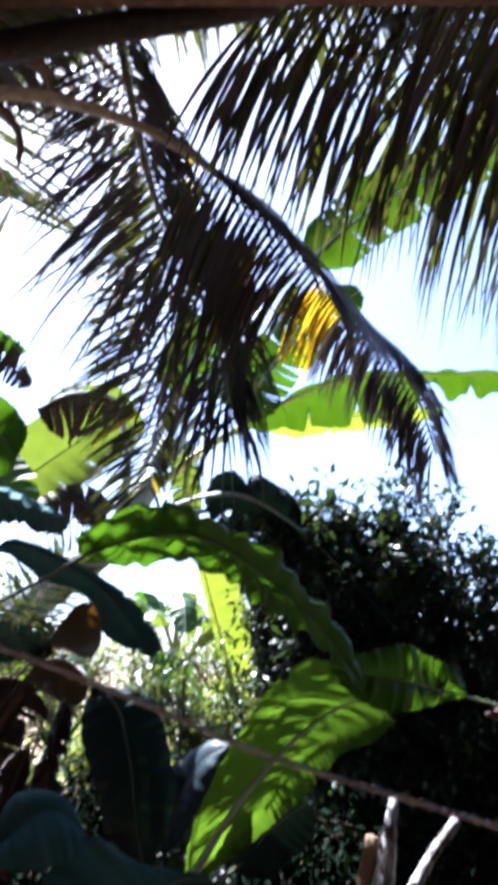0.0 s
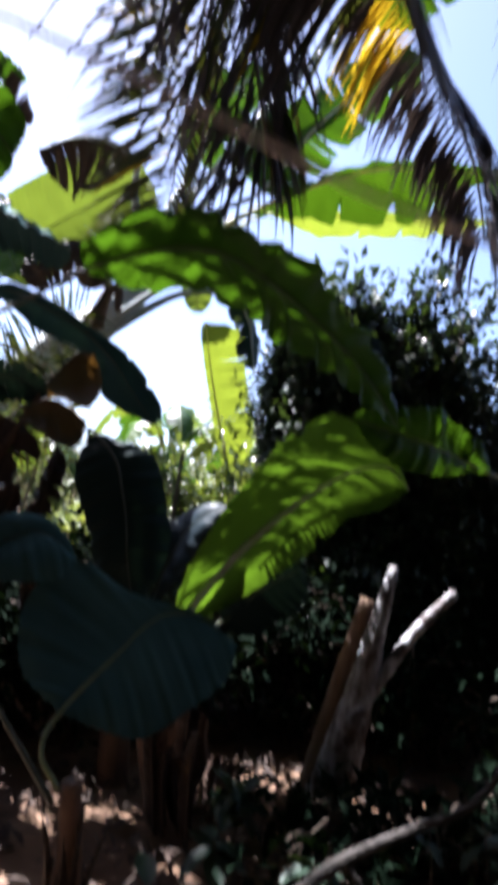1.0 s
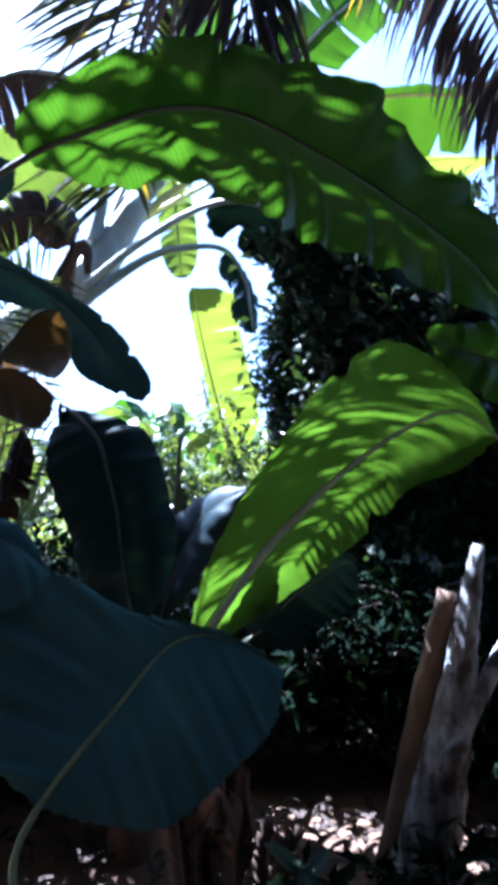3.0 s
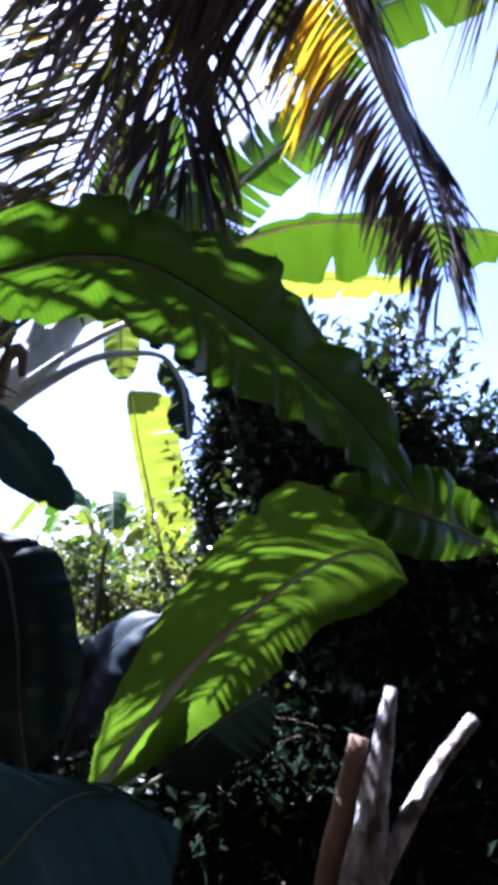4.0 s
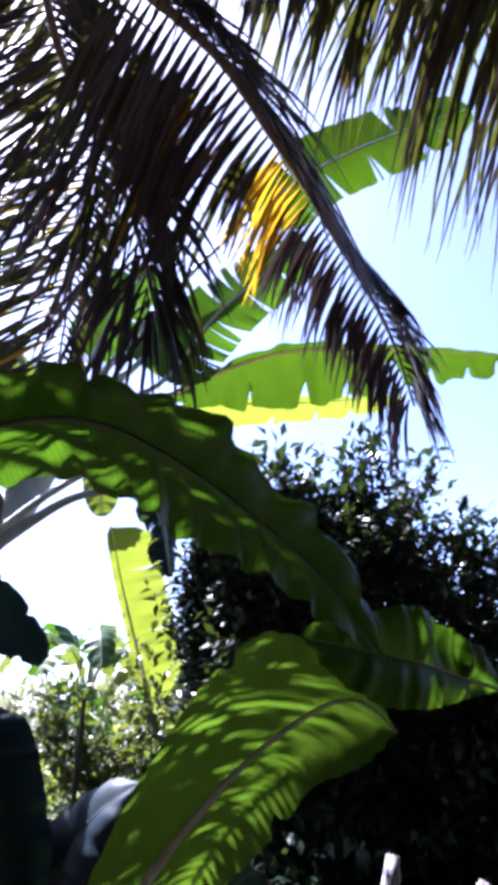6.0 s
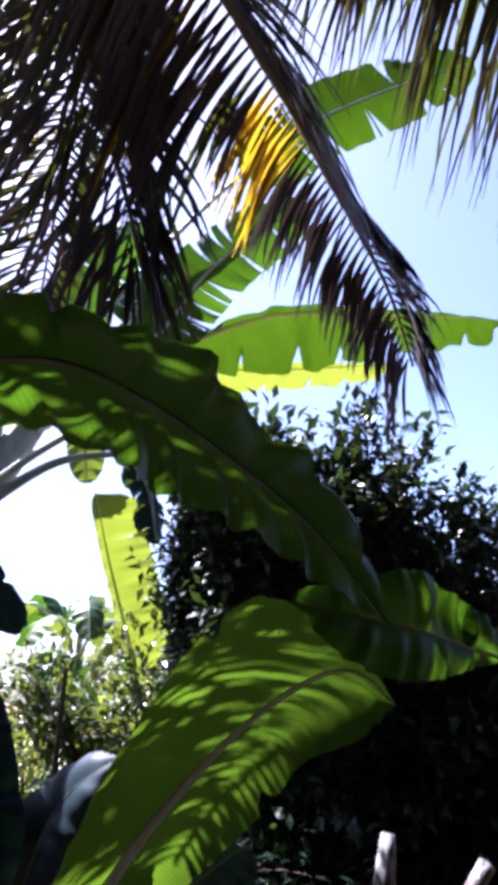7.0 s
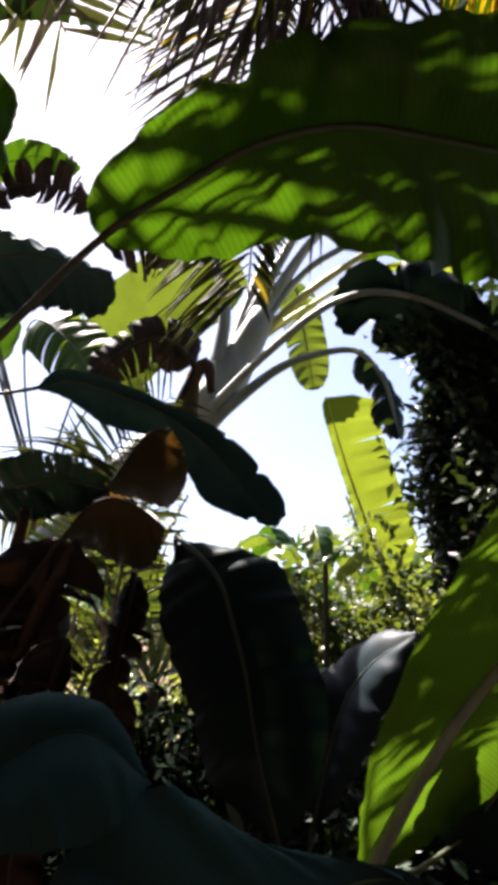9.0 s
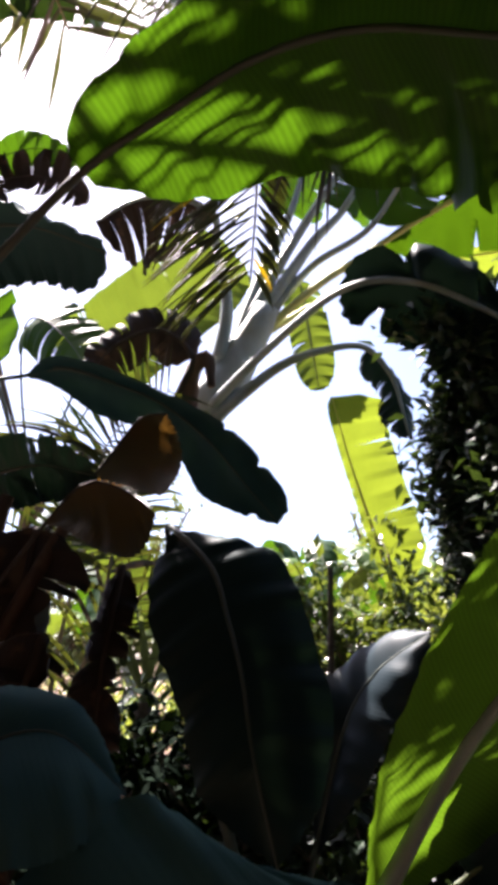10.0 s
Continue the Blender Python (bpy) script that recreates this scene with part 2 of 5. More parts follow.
def banana_leaf(plant, points, half, sides, material=None, droop=18, ripple=0.010, tears=0, stalk=(), rib=0.014, seed=1,
                base=0.10, tip=0.55, gap=0.25, ragged=0.0, label="", name="leaf", rib_mat=None, up=(0, -0.2, 1), waves=9, skew=0.25, slack=10, only=0, taper=(2.3, 0.55), fold=None, lop=(1.0, 1.0), sag=(1.0, 1.0)):
    rng = random.Random(seed)
    material = material or LEAF
    n = 60
    c, length = spline(points, n + 1)
    tg = tangents(c)
    frames = []
    for i in range(n + 1):
        s = blend(sides, i / n)
        s = (s - tg[i] * s.dot(tg[i])).normalized()
        nm = s.cross(tg[i]).normalized()
        if nm.dot(Vector(up)) < 0:
            nm = -nm
        frames.append((c[i], tg[i], s, nm))

    def at_u(u):
        x = max(0, min(0.9999, u)) * n
        i = int(x)
        return [a.lerp(b, x - i) for a, b in zip(frames[i], frames[i + 1])]

    def wide(u):
        a = min(1, max(0, u) / base) ** 0.55 if base > 0 else 1
        b = max(0, 1 - max(0, (u - tip) / (1 - tip)) ** taper[0]) ** taper[1]
        return half * a * b

    verts, faces, uvs = [], [], []
    across = 8
    for sgn in (only,) if only else (-1, 1):
        cuts = sorted(rng.uniform(0.08, 0.94) for _ in range(tears))
        cuts = [0.0] + cuts + [1.0]
        phase = rng.uniform(0, 6)
        for a, b in zip(cuts, cuts[1:]):
            if b - a < 0.008:
                continue
            k = max(2, int((b - a) * n * 1.2))
            tilt = rng.uniform(-slack, slack * 1.5) if tears else 0
            depth = rng.uniform(0.5, 1.0) if tears else 1
            trim = 1 - ragged * rng.random()
            mid, start = (a + b) / 2, len(verts)
            for i in range(k + 1):
                u = a + (b - a) * i / k
                for j in range(across + 1):
                    v = j / across
                    open_at = max(0, v - (1 - depth)) / max(depth, 1e-6)
                    uu = mid + (u - mid) * (1 - gap * open_at ** 1.3) if tears and a > 0 and b < 1 else u
                    q, t, s, nm = at_u(uu)
                    r = wide(uu) * v * trim * lop[0 if sgn < 0 else 1]
                    ang = radians((droop + ((fold if fold is not None else droop) - droop) * u) * (0.5 + v * 0.9) * sag[0 if sgn < 0 else 1] + tilt * open_at)
                    wave = ripple * v * (math.sin(phase + u * waves * 6.28) + 0.5 * math.sin(phase * 2 + u * waves * 14.1 + v * 2)
                                         + 1.6 * math.sin(phase * 3 + u * 9 + sgn))
                    pos = q + s * (sgn * r * math.cos(ang)) - nm * (r * math.sin(ang)) + nm * wave + t * (skew * min(1.0, 0.15 + uu * 4) * r * v)
                    pos += t * (0.006 * math.sin(u * 140 + phase)) * v ** 4
                    verts.append(pos)
                    uvs.append((u * length * 2.0 - v * 0.05, v))
            for i in range(k):
                for j in range(across):
                    e = start + i * (across + 1) + j
                    faces.append((e, e + 1, e + across + 2, e + across + 1))
    blade = put(piece(name, mesh_of(name, verts, faces, material, uvs), None, label), plant)
    chain = [Vector(q) for q in stalk] + [Vector(q) for q in points]
    whole, total = spline(chain, 50)
    v, f = tube(chain, (rib * 1.6, rib * 1.15, rib * 0.8, rib * 0.5, rib * 0.18), 8, 50)
    put(piece("midrib", mesh_of("midrib", v, f, rib_mat or RIB)), blade)
    return blade


def loft_leaf(plant, rib_line, edge_a, edge_b, material=None, stalk=(), rib=0.011, bulge=0.02, ripple=0.006, pleats=16, lean=2.2, label="", seed=1, rib_mat=None, name="leaf", notches=(), fray=0.004):
    """A whole banana leaf whose midrib and two rims follow their own curves, with pleats along the side veins."""
    rng = random.Random(seed)
    n, across = 90, 10
    r, length = spline(rib_line, n + 1)
    tg = tangents(r)
    verts, faces, uvs = [], [], []
    for side, edge in ((-1, edge_a), (1, edge_b)):
        e, _ = spline(edge, n + 1)
        phase, start = rng.uniform(0, 6), len(verts)
        for i in range(n + 1):
            u = i / n
            out = e[i] - r[i]
            nm = out.cross(tg[i])
            nm = nm.normalized() if nm.length > 1e-6 else V(0, 0, 1)
            if nm.z < 0:
                nm = -nm
            bite = sum(d * max(0, 1 - abs(u - at) / w) for s, at, w, d in notches if s == side)
            for j in range(across + 1):
                v = j / across
                grow = min(1, out.length / 0.12)
                along = u * pleats * 6.283 - v * lean
                wave = ripple * grow * v ** 0.7 * (math.sin(phase + along) + 0.55 * math.sin(phase * 2 + along * 1.63) + 0.8 * math.sin(phase + u * 11 + v * 2))
                pos = r[i] + out * (v * (1 - bite * v)) + nm * (bulge * grow * math.sin(math.pi * v * 0.9) + wave)
                pos += tg[i] * (fray * math.sin(u * 170 + phase) * v ** 5)
                verts.append(pos)
                uvs.append((u * length * 2.0 - v * 0.12, v))
        for i in range(n):
            for j in range(across):
                q = start + i * (across + 1) + j
                faces.append((q, q + 1, q + across + 2, q + across + 1))
    blade = put(piece(name, mesh_of(name, verts, faces, material or LEAF, uvs), None, label), plant)
    chain = [Vector(q) for q in stalk] + [Vector(q) for q in rib_line]
    v, f = tube(chain, (rib * 1.6, rib * 1.2, rib * 0.85, rib * 0.5, rib * 0.18), 8, 60)
    put(piece("midrib", mesh_of("midrib", v, f, rib_mat or RIB)), blade)
    return blade


def leaflet_mesh(root, way, across, size, width, droop, rng, material):
    """One folded palm leaflet that bends down under its weight."""
    steps = 7
    verts, faces = [], []
    q, d = Vector(root), way.normalized()
    curl = rng.uniform(-0.06, 0.06)
    for k in range(steps + 1):
        f = k / steps
        w = width * (0.35 + 1.3 * f if f < 0.35 else 1 - ((f - 0.35) / 0.65) ** 1.6) * 0.5 + 0.0008
        nm = d.cross(across).normalized()
        verts += [q + across * w + nm * w * 0.7, q, q - across * w + nm * w * 0.7]
        q = q + d * (size / steps)
        d = (d + V(curl, 0, -droop * (0.4 + f)) * (1 / steps)).normalized()
        across = (across - d * across.dot(d)).normalized()
    for k in range(steps):
        e = k * 3
        faces += [(e, e + 1, e + 4, e + 3), (e + 1, e + 2, e + 5, e + 4)]
    return mesh_of("leaflet", verts, faces, material)


def frond(palm, points, sides, count, size, width, droop, paint, seed, first=0.25, angle=(75, 25), radius=0.04, lift=0.1, label="", profile=None, right=(1.0, 1.0, 1.0, 1.0), spread=(0.85, 1.08), limp=0.0, jitter=7):
    """A palm frond: the stalk is the part, each leaflet hangs under it."""
    rng = random.Random(seed)
    v, f = tube(points, (radius * 1.5, radius, radius * 0.7, radius * 0.45, radius * 0.2), 8, 40, flat=0.7)
    stem = put(piece("frond", mesh_of("frond", v, f, RACHIS), None, label), palm)
    c, length = spline(points, 101)
    tg = tangents(c)
    for i in range(count):
        u = first + (1 - first) * (i + 0.5) / count
        for sgn in (-1, 1):
            x = min(99, int(u * 100 + rng.uniform(-0.3, 0.3)))
            t = tg[x]
            s = blend(sides, u)
            s = (s - t * s.dot(t)).normalized()
            nm = s.cross(t).normalized()
            if nm.z < 0:
                nm = -nm
            g = (u - first) / (1 - first)
            bend, hang, scale, far = right if sgn > 0 else (1.0, 1.0, 1.0, 1.0)
            bend += (far - bend) * max(0, min(1, (g - 0.5) * 4))
            a = bend * radians(blend([(v, 0, 0) for v in angle], g).x + rng.uniform(-jitter, jitter) * (0.5 + g))
            way = s * (sgn * math.sin(a)) + t * math.cos(a) + nm * (lift + rng.uniform(-0.12, 0.12))
            long = size * (profile(g) if profile else (0.55 + 0.45 * math.sin(math.pi * min(1, 0.12 + g * 0.88)))) * rng.uniform(*spread) * scale
            me = leaflet_mesh(c[x] + s * sgn * radius * 0.3, way, t.cross(way).cross(way).normalized() if t.cross(way).length > 0.05 else nm,
                              long, width * (1 - 0.35 * g) * rng.uniform(0.8, 1.15), (droop * hang + limp * g ** 3) * rng.uniform(0.75 - jitter * 0.025, 1.25 + jitter * 0.03), rng, paint(g, sgn, rng))
            put_fast(piece("leaflet", me), stem)
    return stem


def put_fast(ob, parent):
    """As put(), for a parent whose parts are modelled in world places."""
    ob.parent = parent
    return ob


def leafy(name, anchors, count, size, rng, spread=0.05, pointed=0.45, droop=0.3, material=None, up=0.3):
    """Many small bent leaves round the given twigs (start, end)."""
    verts, faces = [], []
    for i in range(count):
        a, b = anchors[rng.randrange(len(anchors))]
        q = a.lerp(b, rng.random()) + V(rng.gauss(0, spread), rng.gauss(0, spread), rng.gauss(0, spread))
        d = ((b - a).normalized() * 0.6 + V(rng.gauss(0, 1), rng.gauss(0, 1), rng.gauss(up, 0.8)) * 0.8).normalized()
        x = d.cross(V(rng.gauss(0, 0.5), rng.gauss(0, 0.5), 1)).normalized()
        nm = x.cross(d)
        s = size * rng.uniform(0.6, 1.25)
        w = s * pointed * 0.5
        e = len(verts)
        verts += [q, q + d * s * 0.4 + x * w + nm * w * 0.3, q + d * s * 0.5, q + d * s * 0.4 - x * w + nm * w * 0.3, q + d * s - nm * s * droop * 0.5]
        faces += [(e, e + 1, e + 2), (e, e + 2, e + 3), (e + 1, e + 4, e + 2), (e + 2, e + 4, e + 3)]
    return mesh_of(name, verts, faces, material, smooth=False)


def branching(root, tops, rng, radius, twigs, reach, level=0.35):
    """Limbs from a root to each top, with twigs; gives tube meshes and twig lines."""
    limbs, lines = [], []
    for top in tops:
        top = Vector(top)
        mid = Vector(root).lerp(top, 0.5) + V(rng.uniform(-0.15, 0.15), rng.uniform(-0.15, 0.15), rng.uniform(0, 0.2))
        pts = [Vector(root), mid, top]
        limbs.append((pts, radius))
        c, _ = spline(pts, 20)
        for k in range(twigs):
            q = c[int((level + (1 - level) * rng.random()) * 19)]
            d = V(rng.gauss(0, 1), rng.gauss(0, 0.8), rng.gauss(0.25, 0.7)).normalized()
            lines.append((q, q + d * reach * rng.uniform(0.4, 1.2)))
        lines.append((c[15], top + V(0, 0, 0.05)))
    return limbs, lines


def shrub(name, root, tops, leaves, size, label, seed, material, radius=0.03, twigs=30, reach=0.4, spread=0.05, level=0.35, category="shrub", kind=""):
    rng = random.Random(seed)
    t = thing(name, root, label, category, "", kind)
    limbs, lines = branching(root, tops, rng, radius, twigs, reach, level)
    for pts, r in limbs:
        v, f = tube(pts, (r, r * 0.6, r * 0.2), 6, 12, 0.08, rng)
        put(piece("limb", mesh_of("limb", v, f, BARK)), t)
    verts, faces = [], []
    for a, b in lines:
        v, f = tube([a, a.lerp(b, 0.5) + V(0, 0, 0.02), b], (0.006, 0.004, 0.002), 3, 4, 0, rng, 1, False)
        o = len(verts)
        verts += v
        faces += [tuple(i + o for i in q) for q in f]
    put(tagged(piece("twig_mass", mesh_of("twig_mass", verts, faces, BARK)), kind="stuff"), t)
    put(tagged(piece("crown", leafy("crown", lines, leaves, size, rng, spread, material=material)), kind="stuff"), t)
    return t


# ---- ground and added light-blocking walls ----
def build_ground():
    rng = random.Random(3)
    ticks = [-400, -150, -60, -30, -18, -12, -9] + [-7 + 0.25 * i for i in range(57)] + [9, 12, 18, 30, 60, 150, 400]
    verts, faces = [], []
    for y in ticks:
        for x in ticks:
            far = max(abs(x), abs(y)) > 8
            z = 0 if far else 0.10 * noise.noise(V(x * 0.5, y * 0.5, 0)) + 0.035 * noise.noise(V(x * 2, y * 2, 3)) - 0.02
            verts.append(V(x, y + 3, z))
    n = len(ticks)
    for j in range(n - 1):
        for i in range(n - 1):
            a = j * n + i
            faces.append((a, a + 1, a + n + 1, a + n))
    return tagged(new("ground", mesh_of("ground", verts, faces, SOIL)), "bare reddish soil under the garden plants", "ground", "", "structure")


build_ground()


def box(name, lo, hi, material):
    bm = bmesh.new()
    bmesh.ops.create_cube(bm, size=1)
    for v in bm.verts:
        v.co = V(*[lo[k] + (v.co[k] + 0.5) * (hi[k] - lo[k]) for k in range(3)])
    bmesh.ops.bevel(bm, geom=bm.edges[:], offset=0.01, segments=2, affect="EDGES")
    me = bpy.data.meshes.new(name)
    bm.to_mesh(me)
    bm.free()
    me.materials.append(material)
    return me


# unseen walls, added behind and beside the view to cut sky light
for name, lo, hi in (("shade_wall_south", (-4.2, -1.6, -0.1), (4.0, -1.4, 7.0)), ("shade_wall_west", (-4.4, -1.6, -0.1), (-4.2, 4.2, 7.0)), ("shade_wall_east", (4.0, -1.6, -0.1), (4.2, 4.0, 7.0))):
    tagged(new(name, box(name, lo, hi, SHADE_WALL)), "unseen plain brown wall added to block sky light", "wall", "", "structure")
tagged(new("eave", box("eave", (-4.2, -1.4, 3.765), (4.0, 1.9, 3.9), BROWN_WOOD)), "plain dark wooden roof eave along the house", "eave", "", "structure")

v, f = tube([V(-4.1, 1.97, 3.02), V(-1.6, 1.96, 3.47), V(-0.81, 1.96, 3.67), V(0.1, 1.96, 3.88)], (0.06, 0.055, 0.05), 12, 40, 0.05)
tagged(new("roof_pole", mesh_of("roof_pole", v, f, STICK)), "round weathered wooden pole fixed under the eave", "pole")

# ---- rope ----
v, f = tube([V(-2.4, 1.22, 2.38), V(-0.35, 1.22, 1.69), V(0.29, 1.22, 1.475), V(2.4, 1.22, 0.95)], (0.0034, 0.0034), 8, 90, 0.12)
tagged(new("rope", mesh_of("rope", v, f, ROPE)), "thin grey rope stretched across the garden", "rope")

# ---- coconut palm ----
palm = thing("coconut_palm", (-2.3, 2.7, 0), "coconut palm with green, yellowing and dead brown fronds", "palm tree")
v, f = tube([V(-2.3, 2.7, -0.1), V(-2.35, 2.75, 1.5), V(-2.2, 2.8, 3.0), V(-2.0, 2.8, 4.3)], (0.2, 0.15, 0.13, 0.14), 16, 40, 0.04)
put(piece("trunk", mesh_of("trunk", v, f, PALM_BARK)), palm)


def dry(g, s, r):
    return FROND_DRY if r.random() < 0.88 else FROND


def green(g, s, r):
    return FROND if r.random() < 0.85 else FROND_DRY


def yellowing(g, s, r):
    if s < 0 and (0.38 < g < 0.505 or 0.1 < g < 0.24 and r.random() < 0.08):
        return FROND_YELLOW
    if s < 0 and g < 0.36:
        return FROND if r.random() < 0.25 else FROND_DRY
    return FROND_DRY


def thinning(g):
    """Long leaflets first, short in the yellow patch, shorter still at the dead end."""
    return 1.0 if g < 0.34 else 0.66 if g < 0.52 else 0.7 - 0.35 * (g - 0.52)


CROWN = V(-1.95, 2.8, 4.2)
frond(palm, [CROWN, V(-1.3, 2.95, 4.55), V(-0.71, 3.02, 4.46), V(-0.29, 3.1, 4.27), V(0.14, 3.18, 3.91), V(0.39, 3.42, 3.77), V(0.57, 3.65, 3.74), V(0.76, 3.92, 3.70), V(0.95, 4.15, 3.62), V(1.15, 4.32, 3.36), V(1.26, 4.4, 2.98)],
      [(0.74, -0.67, 0), (0.74, -0.67, 0), (0.78, -0.6, 0), (0.85, -0.5, 0)], 240, 0.86, 0.031, 1.5, yellowing, 11, 0.42, (80, 80, 74, 60, 30), 0.038, -0.55, "arched frond with one bright yellow patch and dead brown end", right=(0.27, 1.3, 1.0, 0.8), spread=(0.7, 1.1), limp=2.4, jitter=9, profile=thinning)
frond(palm, [CROWN, V(-1.5, 3.2, 5.9), V(-0.98, 3.6, 6.25), V(-0.86, 3.66, 5.7), V(-0.70, 3.7, 4.95), V(-0.57, 3.72, 4.47), V(-0.41, 3.72, 4.11), V(-0.26, 3.75, 3.76), V(-0.16, 3.8, 3.45), V(-0.06, 3.8, 3.0)],
      [(0.9, -0.3, 0), (0.95, -0.2, 0.2), (0.95, -0.1, 0.3)], 140, 1.25, 0.036, 0.8, dry, 12, 0.50, (72, 66, 60, 45, 22), 0.045, -0.15, "dead grey-brown frond hanging down", right=(0.5, 3.0, 0.9, 0.5), spread=(0.5, 1.1), limp=1.5, jitter=18)
frond(palm, [CROWN, V(-1.3, 3.3, 5.5), V(-0.75, 4.1, 5.6), V(-0.56, 4.5, 5.0), V(-0.55, 4.5, 4.5), V(-0.58, 4.5, 4.0), V(-0.60, 4.5, 3.6), V(-0.63, 4.5, 3.1), V(-0.66, 4.5, 2.75)],
      [(0.8, -0.5, 0), (0.95, 0.1, 0.1), (1, 0.1, 0.1)], 150, 0.85, 0.034, 0.5, lambda g, s, r: FROND_YELLOW if r.random() < 0.03 else FROND, 13, 0.4, (72, 60, 50), 0.032, 0.0, "olive frond end with a pale ribbed stalk", right=(0.7, 1.5, 0.42, 0.7))
# crown fronds above the view, added to block sky light
for k, pts in enumerate([[V(-1.2, 2.9, 6.0), V(-0.2, 3.1, 6.7), V(0.9, 3.5, 6.6), V(2.0, 3.8, 5.7)], [V(-1.6, 2.0, 5.6), V(-0.6, 1.3, 6.2), V(0.5, 0.8, 6.1), V(1.5, 0.4, 5.2)],
                         [V(-1.8, 1.9, 5.4), V(-1.5, 0.8, 5.9), V(-1.0, -0.2, 5.7), V(-0.6, -1.0, 4.9)],
                         [V(-2.7, 2.4, 5.4), V(-3.6, 2.1, 5.7), V(-4.5, 1.9, 5.2), V(-5.1, 1.8, 4.3)], [V(-1.4, 2.4, 5.8), V(-0.3, 2.1, 6.6), V(0.9, 2.0, 6.6), V(2.1, 2.1, 5.7)]]):
    t = pts[-1] - pts[0]
    frond(palm, [CROWN, *pts], [(-t.y, t.x, 0)], 80, 1.2, 0.05, 0.9, green, 130 + k, 0.2, (70, 25), 0.045, 0.1, "unseen crown frond added for shade overhead")

# a frond added towards the sun to stripe the banana leaves with shade
frond(palm, [CROWN, V(-2.35, 3.3, 5.5), V(-2.5, 4.1, 6.2), V(-2.42, 4.7, 6.3), V(-2.33, 5.2, 6.15), V(-2.28, 5.6, 5.9)],
      [(0.85, -0.35, -0.42), (0.85, -0.3, -0.42), (0.85, -0.1, -0.42)], 40, 1.6, 0.105, 0.35, green, 140, 0.12, (78, 82, 80, 60), 0.045, 0.0, "green frond added over the bananas to stripe them with shade", spread=(0.9, 1.1), jitter=9)
# more unseen overhead fronds, added to deepen the shade below
for k, d in enumerate([V(0.9, 0.15, 0), V(0.75, -0.5, 0), V(0.2, -0.9, 0), V(1.0, 0.4, 0), V(0.5, -0.15, 0)]):
    frond(palm, [CROWN, CROWN + d * 0.9 + V(0, 0, 1.3 + 0.15 * k), CROWN + d * 1.9 + V(0, -0.2, 1.9 + 0.1 * k), CROWN + d * 2.9 + V(0, -0.4, 1.7), CROWN + d * 3.5 + V(0, -0.5, 1.2)], [(-d.y, d.x, 0)], 70, 1.15, 0.06, 0.9, green, 145 + k, 0.18, (72, 68, 30), 0.045, 0.05, "unseen crown frond added for shade overhead")

# unseen frond, added on the sun's line to darken the arching leaf
frond(palm, [CROWN, V(-2.3, 3.3, 6.0), V(-2.2, 3.9, 6.8), V(-2.1, 4.5, 7.05), V(-1.95, 4.9, 7.05), V(-1.8, 5.2, 6.9)],
      [(0.95, -0.2, -0.2)], 34, 0.6, 0.05, 0.3, green, 142, 0.62, (70, 65, 50), 0.045, 0.0, "unseen upright frond added to shade the arching leaf", jitter=8)
# wide-leafleted fronds added out of view as an overhead shade screen
for k in range(9):
    a = radians(-42 + 7 * k)
    d = V(math.cos(a), -0.25 + 0.75 * math.sin(a), 0)
    up = 1.2 + 0.5 * (k % 3)
    frond(palm, [CROWN, CROWN + d * 0.8 + V(0, 0, up), CROWN + d * 1.8 + V(0, -0.15, up + 0.5), CROWN + d * 2.7 + V(0, -0.3, up + 0.3), CROWN + d * 3.3 + V(0, -0.4, up - 0.2)], [(-d.y, d.x, 0)], 42, 1.0, 0.10, 0.8, green, 180 + k, 0.15, (74, 70, 35), 0.045, 0.0, "unseen crown frond added for shade overhead")

# ---- second palm, whose frond hangs in from the side ----
palm_b = thing("coconut_palm", (3.35, 1.9, 0), "coconut palm with a broad frond of long hanging leaflets", "palm tree")
v, f = tube([V(3.35, 1.9, -0.1), V(3.4, 2.0, 1.6), V(3.3, 2.15, 3.2), V(3.15, 2.3, 4.6)], (0.2, 0.15, 0.13, 0.14), 16, 40, 0.04)
put(piece("trunk", mesh_of("trunk", v, f, PALM_BARK)), palm_b)


def ageing(g, s, r):
    x = r.random()
    return FROND_YELLOW if x < 0.025 and g < 0.6 else (FROND_DRY if x < 0.4 else FROND)


frond(palm_b, [V(3.15, 2.3, 4.55), V(2.5, 2.4, 4.74), V(1.7, 2.44, 4.72), V(0.95, 2.42, 4.6), V(0.6, 2.4, 4.54), V(0.3, 2.38, 4.5), V(0.06, 2.36, 4.44)],
      [(0, 1, -0.1), (-0.1, 0.95, -0.2), (-0.3, 0.9, -0.3)], 150, 2.35, 0.046, 1.5, ageing, 14, 0.22, (82, 78, 70, 52), 0.05, -0.15, "broad ageing frond with long hanging leaflets", profile=lambda g: 1.0 - 0.62 * g, jitter=12)
frond(palm_b, [V(3.15, 2.3, 4.6), V(2.6, 2.6, 5.15), V(1.9, 2.8, 5.2), V(1.3, 2.85, 4.95), V(0.9, 2.85, 4.7)],
      [(0, 1, -0.1), (-0.1, 0.95, -0.2)], 90, 2.1, 0.046, 1.5, ageing, 18, 0.25, (75, 60, 30), 0.045, -0.15, "upper frond with hanging leaflets", profile=lambda g: 1.0 - 0.5 * g, jitter=12)
